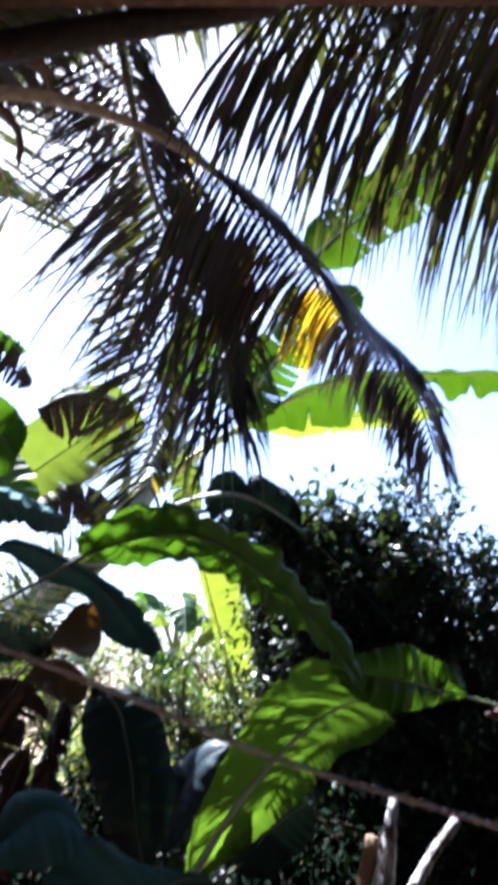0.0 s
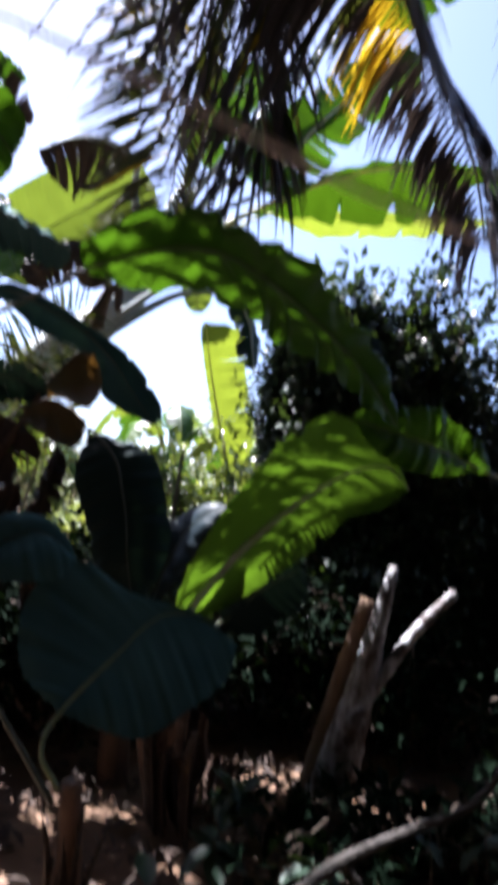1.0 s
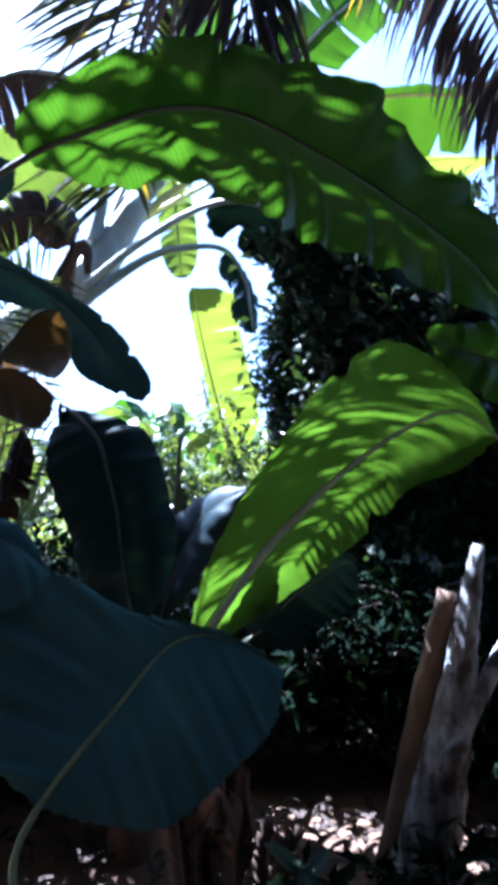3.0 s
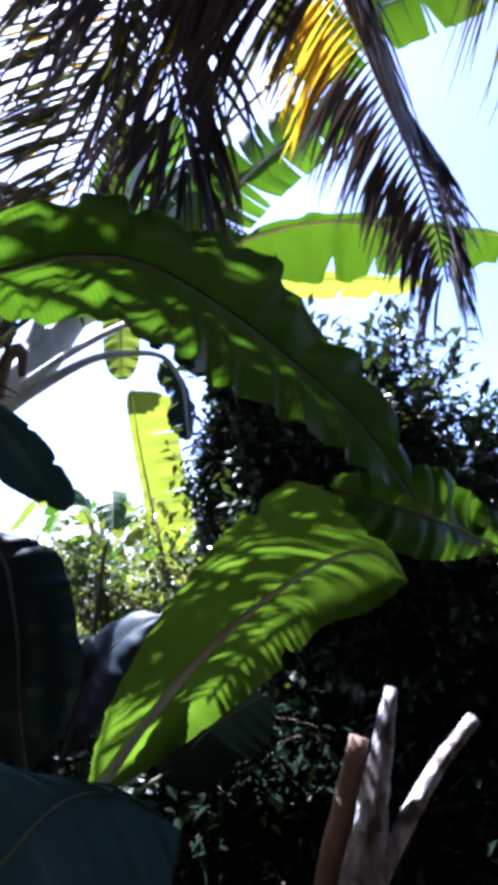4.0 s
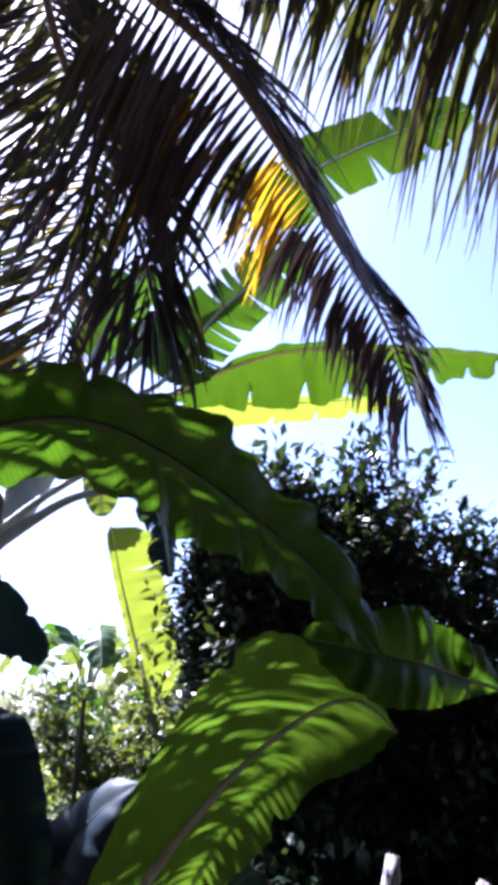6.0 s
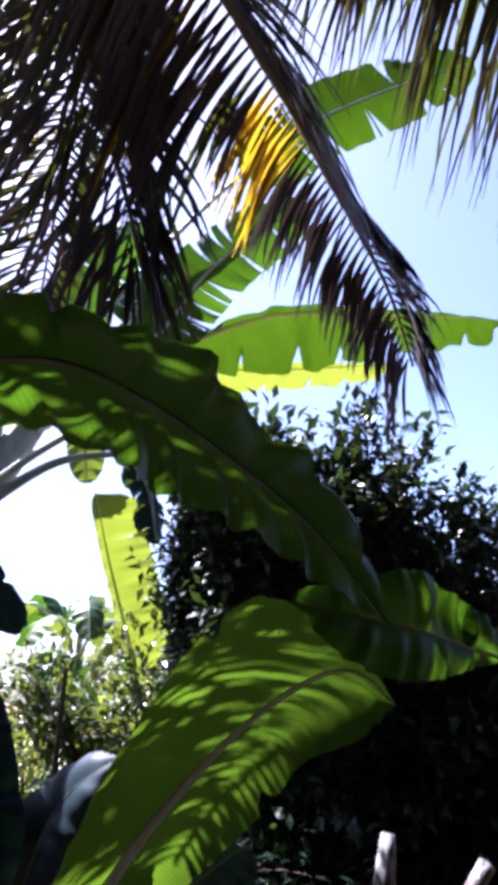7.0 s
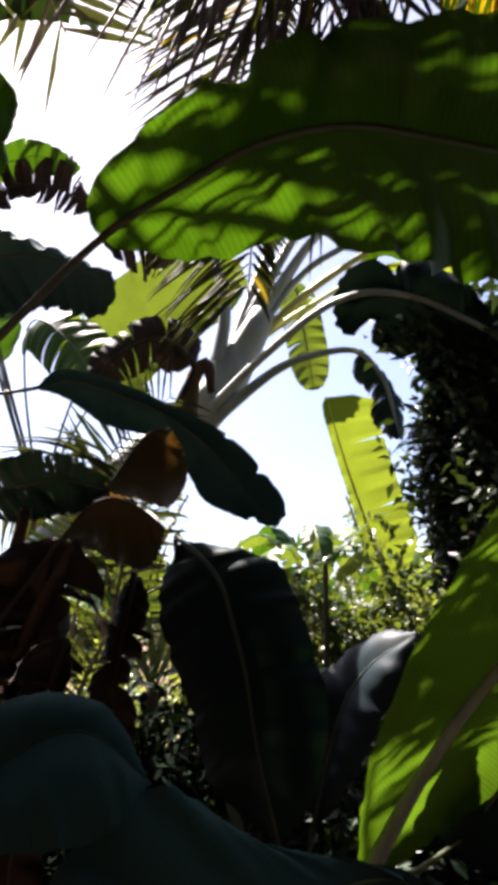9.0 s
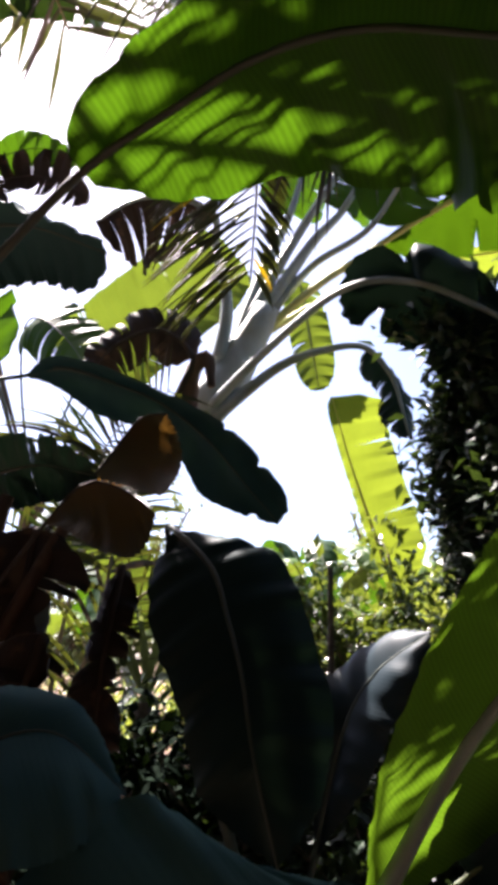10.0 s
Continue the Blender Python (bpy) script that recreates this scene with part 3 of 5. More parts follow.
# unseen fronds of the second palm, added for overhead shade
for k, d in enumerate([V(0.3, 1.0, 0), V(1.0, 0.2, 0), V(0.2, -1.0, 0), V(-0.8, -0.7, 0)]):
    q = V(3.15, 2.3, 4.6)
    frond(palm_b, [q, q + d * 0.7 + V(0, 0, 0.7), q + d * 1.5 + V(0, 0, 0.9), q + d * 2.3 + V(0, 0, 0.2)], [(-d.y, d.x, 0)], 50, 1.1, 0.05, 0.9, green, 160 + k, 0.2, (70, 25), 0.045, 0.1, "unseen crown frond added for shade overhead")

# further unseen fronds with wide leaflets, added to hide the sky above
for k, (x, y, z) in enumerate([(-0.2, 2.9, 6.0), (0.4, 2.2, 6.2), (0.0, 1.4, 5.9), (1.0, 3.1, 6.3), (0.6, 0.6, 5.6), (-0.6, 2.2, 6.5)]):
    q = V(3.15, 2.3, 4.6)
    e = V(x, y, z)
    frond(palm_b, [q, q.lerp(e, 0.3) + V(0, 0, 1.0), q.lerp(e, 0.65) + V(0, 0, 1.1), e, e + (e - q) * 0.18 - V(0, 0, 0.35)], [(e.y - q.y, q.x - e.x, 0)], 52, 1.05, 0.085, 0.8, green, 170 + k, 0.18, (72, 68, 30), 0.045, 0.0, "unseen crown frond added for shade overhead")

# ---- banana plant in the middle ----
mid = thing("banana_plant", (-2.5, 4.8, 0), "leaning banana plant with waxy grey stalks and torn leaves", "banana plant", "banana plants")
v, f = tube([V(-2.75, 4.75, -0.1), V(-2.41, 4.9, 0.87), V(-2.15, 5.1, 1.42), V(-1.68, 5.3, 2.06), V(-1.1, 5.45, 2.61), V(-0.87, 5.5, 2.99), V(-0.76, 5.52, 3.2)], (0.17, 0.16, 0.15, 0.145, 0.14, 0.08), 16, 40, 0.03)
put(piece("pseudostem", mesh_of("pseudostem", v, f, WAXY)), mid)
# long leaves that reach out to the right
loft_leaf(mid, [V(-0.2, 5.75, 3.62), V(0.33, 5.8, 3.95), V(0.89, 5.9, 4.21), V(1.54, 6.0, 4.31), V(2.22, 6.1, 4.38), V(2.95, 6.25, 4.47)],
          [V(-0.2, 5.75, 3.62), V(0.32, 5.74, 3.98), V(0.88, 5.84, 4.24), V(1.53, 5.94, 4.34), V(2.2, 6.05, 4.40), V(2.95, 6.25, 4.47)],
          [V(-0.2, 5.75, 3.62), V(0.03, 5.9, 3.69), V(0.44, 6.2, 3.82), V(1.04, 6.35, 3.95), V(1.69, 6.45, 4.14), V(2.36, 6.5, 4.28), V(2.85, 6.45, 4.36), V(2.95, 6.25, 4.47)], LEAF_LEVEL,
          stalk=[V(-0.85, 5.5, 3.0), V(-0.49, 5.6, 3.35)], rib=0.018, bulge=0.03, ripple=0.035, pleats=9, lean=1.0, seed=21, rib_mat=RIB_LIME, label="long green leaf held out level", fray=0.01,
          notches=((1, 0.28, 0.008, 0.7), (1, 0.42, 0.012, 0.5), (1, 0.53, 0.006, 0.8), (1, 0.655, 0.05, 0.95), (1, 0.78, 0.01, 0.6), (1, 0.88, 0.01, 0.6)))
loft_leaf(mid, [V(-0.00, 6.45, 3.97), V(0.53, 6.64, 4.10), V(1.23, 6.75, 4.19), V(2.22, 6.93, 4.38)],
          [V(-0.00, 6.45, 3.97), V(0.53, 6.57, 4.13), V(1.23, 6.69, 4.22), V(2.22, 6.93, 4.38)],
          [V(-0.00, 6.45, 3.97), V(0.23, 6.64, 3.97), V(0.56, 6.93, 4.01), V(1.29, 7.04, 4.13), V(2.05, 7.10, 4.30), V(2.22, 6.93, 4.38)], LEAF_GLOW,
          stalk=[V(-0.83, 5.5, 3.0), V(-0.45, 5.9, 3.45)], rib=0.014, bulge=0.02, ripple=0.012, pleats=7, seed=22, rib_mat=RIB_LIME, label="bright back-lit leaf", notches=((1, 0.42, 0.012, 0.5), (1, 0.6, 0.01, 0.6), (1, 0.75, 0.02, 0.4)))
banana_leaf(mid, [V(-0.1, 5.6, 3.75), V(0.27, 5.5, 4.25), V(0.62, 5.5, 4.62), V(1.05, 5.5, 4.95)], 0.27, [(0.8, 0.1, -0.75)], droop=8, tears=9, gap=0.3, slack=8,
            stalk=[V(-0.87, 5.5, 3.0), V(-0.5, 5.6, 3.5)], rib=0.02, seed=23, rib_mat=WAXY, label="green leaf torn into strips")
banana_leaf(mid, [V(0.6, 5.7, 5.4), V(1.18, 5.6, 5.9), V(1.96, 5.6, 6.4), V(2.75, 5.6, 6.8)], 0.34, [(0.5, 0.1, -0.8)], LEAF_LEVEL, droop=8, tears=9, gap=0.22, slack=8,
            stalk=[V(-0.9, 5.5, 3.1), V(-0.47, 5.6, 3.9), V(0.1, 5.7, 4.8)], rib=0.022, seed=24, rib_mat=WAXY, label="high green leaf with torn edges")
# stalks that rise and arch over
banana_leaf(mid, [V(-0.62, 5.7, 4.0), V(-0.45, 5.8, 4.6), V(-0.2, 5.9, 5.0)], 0.25, [(0.9, 0.4, 0)], tears=5, stalk=[V(-0.95, 5.48, 2.95), V(-0.8, 5.6, 3.5)], rib=0.034, seed=25, rib_mat=WAXY)
banana_leaf(mid, [V(-0.28, 5.7, 3.96), V(-0.05, 5.8, 4.4), V(0.2, 5.9, 4.6)], 0.25, [(0.9, 0.4, -0.3)], tears=5, stalk=[V(-0.9, 5.5, 3.0), V(-0.5, 5.6, 3.65)], rib=0.034, seed=26, rib_mat=WAXY)
banana_leaf(mid, [V(-1.0, 5.2, 3.66), V(-1.16, 5.1, 3.74), V(-1.4, 5.0, 3.70), V(-1.62, 4.95, 3.55)], 0.42, [(0.15, 0.15, -0.95)], LEAF_DRY, droop=8, tears=9, gap=0.35, slack=12, ragged=0.2, only=1, up=(0, -1, 0.2),
            stalk=[V(-1.03, 5.4, 2.85), V(-0.98, 5.4, 3.2), V(-1.02, 5.3, 3.54)], rib=0.03, seed=27, rib_mat=WAXY, label="dead dark leaf hanging in torn strips")
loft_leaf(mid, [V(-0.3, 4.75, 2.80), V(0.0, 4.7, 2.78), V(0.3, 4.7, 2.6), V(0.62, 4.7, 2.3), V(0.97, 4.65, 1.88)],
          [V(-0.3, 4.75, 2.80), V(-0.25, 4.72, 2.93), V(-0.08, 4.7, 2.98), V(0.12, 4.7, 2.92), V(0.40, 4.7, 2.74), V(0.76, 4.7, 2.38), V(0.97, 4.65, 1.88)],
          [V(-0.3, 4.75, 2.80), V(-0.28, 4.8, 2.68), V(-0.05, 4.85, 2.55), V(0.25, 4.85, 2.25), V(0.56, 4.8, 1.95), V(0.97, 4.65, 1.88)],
          LEAF_SHADED, stalk=[V(-1.15, 5.4, 2.5), V(-0.72, 5.15, 2.74)], rib=0.018, bulge=0.06, ripple=0.016, pleats=5, lean=1.0, seed=28, rib_mat=WAXY, label="big dark dead leaf hanging from an arched stalk",
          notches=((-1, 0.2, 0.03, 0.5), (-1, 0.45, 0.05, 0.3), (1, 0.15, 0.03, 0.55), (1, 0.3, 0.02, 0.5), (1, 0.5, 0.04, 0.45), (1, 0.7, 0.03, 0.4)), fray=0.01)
banana_leaf(mid, [V(-0.2, 5.4, 2.82), V(-0.08, 5.42, 2.65), V(-0.04, 5.42, 2.45), V(-0.02, 5.42, 2.3)], 0.13, [(0.9, 0.3, 0)], LEAF_SHADED, droop=35, tears=5, gap=0.2,
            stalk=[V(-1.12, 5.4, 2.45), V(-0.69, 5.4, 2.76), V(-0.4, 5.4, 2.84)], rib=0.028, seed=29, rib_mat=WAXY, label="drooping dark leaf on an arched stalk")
banana_leaf(mid, [V(-0.62, 5.95, 3.65), V(-0.57, 6.0, 3.3), V(-0.52, 6.0, 2.85)], 0.14, [(1, 0, 0)], LEAF_LIME, droop=10, tears=2, stalk=[V(-0.95, 5.6, 3.0), V(-0.75, 5.8, 3.6)], rib=0.016, seed=30)

# ---- near banana plant with the large arching leaves ----
near = thing("banana_plant", (-2.0, 3.6, 0), "banana plant with large translucent arching leaves", "banana plant", "banana plants")
v, f = tube([V(-2.05, 3.6, -0.1), V(-1.95, 3.55, 0.8), V(-1.8, 3.5, 1.7)], (0.14, 0.12, 0.09), 16, 24, 0.03)
put(piece("pseudostem", mesh_of("pseudostem", v, f, SHEATH)), near)
ARCH_BASE = V(-0.69, 3.05, 2.10)
loft_leaf(near, [ARCH_BASE, V(-0.49, 3.0, 2.16), V(-0.33, 2.95, 2.18), V(-0.16, 2.91, 2.15), V(0.02, 2.87, 2.04), V(0.17, 2.80, 1.90), V(0.31, 2.72, 1.74), V(0.41, 2.65, 1.56)],
          [ARCH_BASE, V(-0.71, 3.01, 2.17), V(-0.59, 2.94, 2.23), V(-0.36, 2.86, 2.29), V(-0.17, 2.75, 2.19), V(-0.01, 2.70, 2.12), V(0.12, 2.66, 2.05), V(0.18, 2.65, 1.93), V(0.28, 2.63, 1.82), V(0.34, 2.62, 1.72), V(0.41, 2.65, 1.56)],
          [ARCH_BASE, V(-0.65, 3.09, 2.09), V(-0.48, 3.14, 2.07), V(-0.29, 3.14, 2.09), V(-0.17, 3.14, 2.03), V(-0.05, 3.13, 1.985), V(-0.03, 3.11, 1.93), V(0.15, 3.0, 1.84), V(0.26, 2.92, 1.75), V(0.33, 2.8, 1.65), V(0.41, 2.65, 1.56)],
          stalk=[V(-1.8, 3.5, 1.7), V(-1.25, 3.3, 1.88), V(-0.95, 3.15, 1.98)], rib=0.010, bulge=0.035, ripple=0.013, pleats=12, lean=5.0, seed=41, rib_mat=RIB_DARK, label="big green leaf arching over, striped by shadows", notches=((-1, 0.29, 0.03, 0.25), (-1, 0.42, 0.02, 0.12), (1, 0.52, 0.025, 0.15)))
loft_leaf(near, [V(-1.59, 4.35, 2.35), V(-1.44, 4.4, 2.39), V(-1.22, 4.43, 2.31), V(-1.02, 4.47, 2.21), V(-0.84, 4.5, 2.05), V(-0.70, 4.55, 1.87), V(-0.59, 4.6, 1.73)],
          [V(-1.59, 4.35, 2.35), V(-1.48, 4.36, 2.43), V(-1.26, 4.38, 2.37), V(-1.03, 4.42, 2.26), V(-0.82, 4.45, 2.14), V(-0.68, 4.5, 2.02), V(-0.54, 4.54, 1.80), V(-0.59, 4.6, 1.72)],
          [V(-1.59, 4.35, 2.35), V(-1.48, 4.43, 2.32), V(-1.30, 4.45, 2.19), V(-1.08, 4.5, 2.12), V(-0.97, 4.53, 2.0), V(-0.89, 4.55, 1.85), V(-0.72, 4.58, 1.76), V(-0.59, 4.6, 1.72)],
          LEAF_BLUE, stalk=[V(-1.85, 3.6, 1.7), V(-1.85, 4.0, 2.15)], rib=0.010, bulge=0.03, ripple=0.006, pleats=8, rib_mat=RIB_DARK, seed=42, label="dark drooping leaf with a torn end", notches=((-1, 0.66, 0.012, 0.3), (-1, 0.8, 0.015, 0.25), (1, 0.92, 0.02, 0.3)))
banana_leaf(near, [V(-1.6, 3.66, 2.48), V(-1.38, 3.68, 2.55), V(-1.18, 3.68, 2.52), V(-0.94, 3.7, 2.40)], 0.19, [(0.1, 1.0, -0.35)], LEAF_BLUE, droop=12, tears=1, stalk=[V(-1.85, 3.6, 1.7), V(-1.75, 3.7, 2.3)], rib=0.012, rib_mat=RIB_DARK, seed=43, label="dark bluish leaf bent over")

loft_leaf(near, [V(-1.62, 3.32, 2.80), V(-1.40, 3.3, 2.84), V(-1.22, 3.28, 2.76), V(-1.10, 3.28, 2.62)],
          [V(-1.62, 3.32, 2.80), V(-1.50, 3.26, 2.95), V(-1.30, 3.24, 2.97), V(-1.14, 3.24, 2.87), V(-1.06, 3.26, 2.74), V(-1.10, 3.28, 2.62)],
          [V(-1.62, 3.32, 2.80), V(-1.52, 3.4, 2.66), V(-1.35, 3.4, 2.58), V(-1.18, 3.36, 2.55), V(-1.10, 3.28, 2.62)],
          LEAF, stalk=[V(-1.8, 3.5, 1.7), V(-1.75, 3.4, 2.4)], rib=0.011, bulge=0.03, ripple=0.006, pleats=7, seed=62, rib_mat=RIB_DARK, label="green leaf end bent down")

# ---- banana plant with the back-lit leaf ----
low = thing("banana_plant", (-0.5, 3.95, 0), "young banana plant with a back-lit leaf and a hanging dark leaf", "banana plant", "banana plants")
v, f = tube([V(-0.5, 3.95, -0.1), V(-0.52, 3.95, 0.35), V(-0.5, 3.92, 0.7)], (0.08, 0.07, 0.05), 12, 20, 0.04)
put(piece("pseudostem", mesh_of("pseudostem", v, f, SHEATH)), low)
RISE_BASE, RISE_TIP = V(-0.30, 3.82, 0.67), V(0.64, 3.35, 1.43)
loft_leaf(low, [RISE_BASE, V(-0.11, 3.78, 0.96), V(0.06, 3.72, 1.17), V(0.26, 3.6, 1.37), V(0.45, 3.46, 1.50), V(0.56, 3.39, 1.51), RISE_TIP],
          [RISE_BASE, V(-0.25, 3.69, 0.95), V(-0.16, 3.58, 1.15), V(-0.07, 3.5, 1.31), V(0.12, 3.34, 1.58), V(0.27, 3.25, 1.685), V(0.40, 3.25, 1.65), V(0.53, 3.29, 1.56), RISE_TIP],
          [RISE_BASE, V(-0.16, 3.87, 0.74), V(-0.03, 3.87, 0.82), V(0.21, 3.79, 1.02), V(0.35, 3.68, 1.16), V(0.43, 3.56, 1.28), V(0.55, 3.43, 1.34), RISE_TIP], LEAF_YOUNG,
          stalk=[V(-0.5, 3.92, 0.35), V(-0.42, 3.86, 0.5)], rib=0.019, rib_mat=WAXY, bulge=0.03, ripple=0.0028, pleats=13, lean=3.0, seed=51, label="bright back-lit leaf crossed by palm shadows", notches=((1, 0.62, 0.03, 0.25), (-1, 0.66, 0.02, 0.15)))
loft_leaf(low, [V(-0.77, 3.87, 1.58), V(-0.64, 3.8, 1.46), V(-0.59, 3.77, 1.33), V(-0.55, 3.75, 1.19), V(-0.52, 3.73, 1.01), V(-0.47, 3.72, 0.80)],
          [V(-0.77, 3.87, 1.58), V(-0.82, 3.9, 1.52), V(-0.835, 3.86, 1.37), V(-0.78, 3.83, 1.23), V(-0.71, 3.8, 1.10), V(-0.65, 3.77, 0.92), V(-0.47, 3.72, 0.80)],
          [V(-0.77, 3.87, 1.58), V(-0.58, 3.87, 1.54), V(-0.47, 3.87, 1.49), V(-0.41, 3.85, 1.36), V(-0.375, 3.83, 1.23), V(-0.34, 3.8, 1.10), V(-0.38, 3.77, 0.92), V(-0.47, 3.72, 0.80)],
          LEAF_SHADED, stalk=[V(-0.55, 3.98, 0.5), V(-0.78, 4.05, 1.2), V(-0.82, 3.98, 1.56)], rib=0.012, bulge=0.02, ripple=0.006, pleats=9, lean=2.5, rib_mat=RIB_DARK, seed=52, label="dark leaf hanging straight down")
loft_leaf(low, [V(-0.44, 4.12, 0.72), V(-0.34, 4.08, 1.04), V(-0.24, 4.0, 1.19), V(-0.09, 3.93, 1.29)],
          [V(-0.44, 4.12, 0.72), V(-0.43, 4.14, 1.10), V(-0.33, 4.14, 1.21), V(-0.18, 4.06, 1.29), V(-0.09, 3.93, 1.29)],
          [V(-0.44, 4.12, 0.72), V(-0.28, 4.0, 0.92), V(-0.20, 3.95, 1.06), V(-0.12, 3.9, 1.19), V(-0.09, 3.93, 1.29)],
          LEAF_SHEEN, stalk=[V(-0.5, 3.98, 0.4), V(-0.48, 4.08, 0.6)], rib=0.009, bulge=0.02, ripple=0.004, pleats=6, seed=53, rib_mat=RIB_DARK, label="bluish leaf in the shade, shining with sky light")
banana_leaf(low, [V(-0.05, 4.05, 0.72), V(0.1, 4.0, 0.88), V(0.3, 3.95, 1.02)], 0.17, [(0.5, 0.3, -0.7)], LEAF_SHADED, droop=10, stalk=[V(-0.45, 3.98, 0.5)], rib=0.009, seed=54, label="bluish leaf in the shade")

east = thing("banana_plant", (2.05, 4.15, 0), "shaded banana plant with a narrow leaf and a reddish flower bud", "banana plant", "banana plants")
v, f = tube([V(2.05, 4.15, -0.1), V(1.95, 4.1, 0.7), V(1.62, 3.97, 1.3)], (0.1, 0.08, 0.04), 14, 22, 0.04)
put(piece("pseudostem", mesh_of("pseudostem", v, f, SHEATH)), east)
loft_leaf(east, [V(0.98, 3.38, 1.53), V(0.84, 3.3, 1.56), V(0.67, 3.2, 1.60), V(0.49, 3.12, 1.63), V(0.33, 3.06, 1.655)],
          [V(0.98, 3.38, 1.53), V(0.93, 3.36, 1.64), V(0.80, 3.27, 1.70), V(0.66, 3.2, 1.75), V(0.48, 3.12, 1.71), V(0.36, 3.06, 1.685), V(0.33, 3.06, 1.655)],
          [V(0.98, 3.38, 1.53), V(0.84, 3.3, 1.51), V(0.69, 3.2, 1.485), V(0.54, 3.12, 1.49), V(0.41, 3.07, 1.56), V(0.33, 3.06, 1.655)],
          stalk=[V(1.58, 3.95, 1.2), V(1.35, 3.65, 1.42)], rib=0.008, bulge=0.02, ripple=0.007, pleats=9, lean=2.0, seed=55, label="narrow leaf striped with light")
v, f = tube([V(1.58, 3.95, 1.25), V(1.5, 3.5, 1.55), V(1.3, 3.22, 1.5), V(1.18, 3.15, 1.455)], (0.016, 0.013, 0.012), 10, 20, 0.05)
put(piece("flower_stalk", mesh_of("flower_stalk", v, f, SHEATH)), east)
v, f = tube([V(1.22, 3.16, 1.45), V(1.16, 3.14, 1.455), V(1.08, 3.11, 1.465), V(1.0, 3.09, 1.475), V(0.95, 3.08, 1.48)], (0.016, 0.042, 0.046, 0.032, 0.008), 14, 24, 0.03)
put(piece("flower_bud", mesh_of("flower_bud", v, f, BRACT), None, "reddish-brown banana flower bud"), east)

# ---- sucker with the broad dark leaf ----
suck = thing("banana_sucker", (-0.48, 2.75, 0), "small banana sucker with one broad dark leaf", "banana plant", "banana plants")
v, f = tube([V(-0.46, 2.82, -0.1), V(-0.455, 2.82, 0.2), V(-0.47, 2.8, 0.42)], (0.05, 0.044, 0.03), 12, 16, 0.08)
put(piece("pseudostem", mesh_of("pseudostem", v, f, SHEATH)), suck)
for k, (x, y, dx, h, w) in enumerate([(-0.44, 2.78, 0.03, 0.42, 0.05), (-0.49, 2.78, -0.05, 0.36, 0.045), (-0.46, 2.76, 0.0, 0.28, 0.05), (-0.41, 2.8, 0.07, 0.3, 0.04)]):
    banana_leaf(suck, [V(x, y, -0.03), V(x + dx * 0.4, y, h * 0.5), V(x + dx, y - 0.02, h)], w, [(1, 0.2, 0)], LEAF_DRY, droop=40, ripple=0.008, rib=0.005, seed=640 + k, tears=3, gap=0.35, ragged=0.4, slack=20, rib_mat=RIB_DEAD, up=(0, -1, 0.2), name="sheath", base=0.02, tip=0.3, taper=(1.0, 1.0))
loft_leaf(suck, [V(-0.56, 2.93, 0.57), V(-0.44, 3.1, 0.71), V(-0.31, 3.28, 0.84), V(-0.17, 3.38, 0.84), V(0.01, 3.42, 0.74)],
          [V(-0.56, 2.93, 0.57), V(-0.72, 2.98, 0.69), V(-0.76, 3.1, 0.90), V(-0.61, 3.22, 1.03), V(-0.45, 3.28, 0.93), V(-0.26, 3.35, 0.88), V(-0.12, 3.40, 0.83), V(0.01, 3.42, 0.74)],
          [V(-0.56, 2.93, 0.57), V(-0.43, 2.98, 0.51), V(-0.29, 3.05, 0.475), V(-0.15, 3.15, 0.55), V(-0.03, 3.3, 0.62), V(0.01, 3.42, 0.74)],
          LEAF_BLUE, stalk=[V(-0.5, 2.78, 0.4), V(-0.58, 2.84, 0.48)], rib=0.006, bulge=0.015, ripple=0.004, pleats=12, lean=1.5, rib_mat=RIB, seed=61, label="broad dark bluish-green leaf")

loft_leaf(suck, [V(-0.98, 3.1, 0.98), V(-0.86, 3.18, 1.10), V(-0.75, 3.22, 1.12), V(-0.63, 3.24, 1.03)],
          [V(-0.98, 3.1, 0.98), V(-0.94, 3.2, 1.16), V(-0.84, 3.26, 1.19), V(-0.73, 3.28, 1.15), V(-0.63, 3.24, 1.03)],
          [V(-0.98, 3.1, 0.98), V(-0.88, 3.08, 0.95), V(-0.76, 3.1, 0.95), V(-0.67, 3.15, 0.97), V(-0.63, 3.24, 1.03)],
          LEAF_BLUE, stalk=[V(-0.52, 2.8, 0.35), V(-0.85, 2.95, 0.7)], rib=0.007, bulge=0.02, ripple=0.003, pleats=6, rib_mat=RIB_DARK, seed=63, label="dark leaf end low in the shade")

# ---- shrubs ----
rng_b = random.Random(5)
crown_tops = [(0.4, 5.0, 2.3), (0.45, 4.9, 2.5), (0.75, 5.0, 2.6), (1.0, 4.9, 2.85), (1.15, 4.9, 3.0), (1.4, 5.1, 2.75), (1.75, 5.1, 2.6), (2.1, 5.2, 2.5), (2.6, 5.2, 2.4), (3.1, 5.3, 2.4)]
crown_tops += [(rng_b.uniform(0.4, 3.2), rng_b.uniform(4.6, 5.6), rng_b.uniform(0.5, 2.2)) for _ in range(40)]
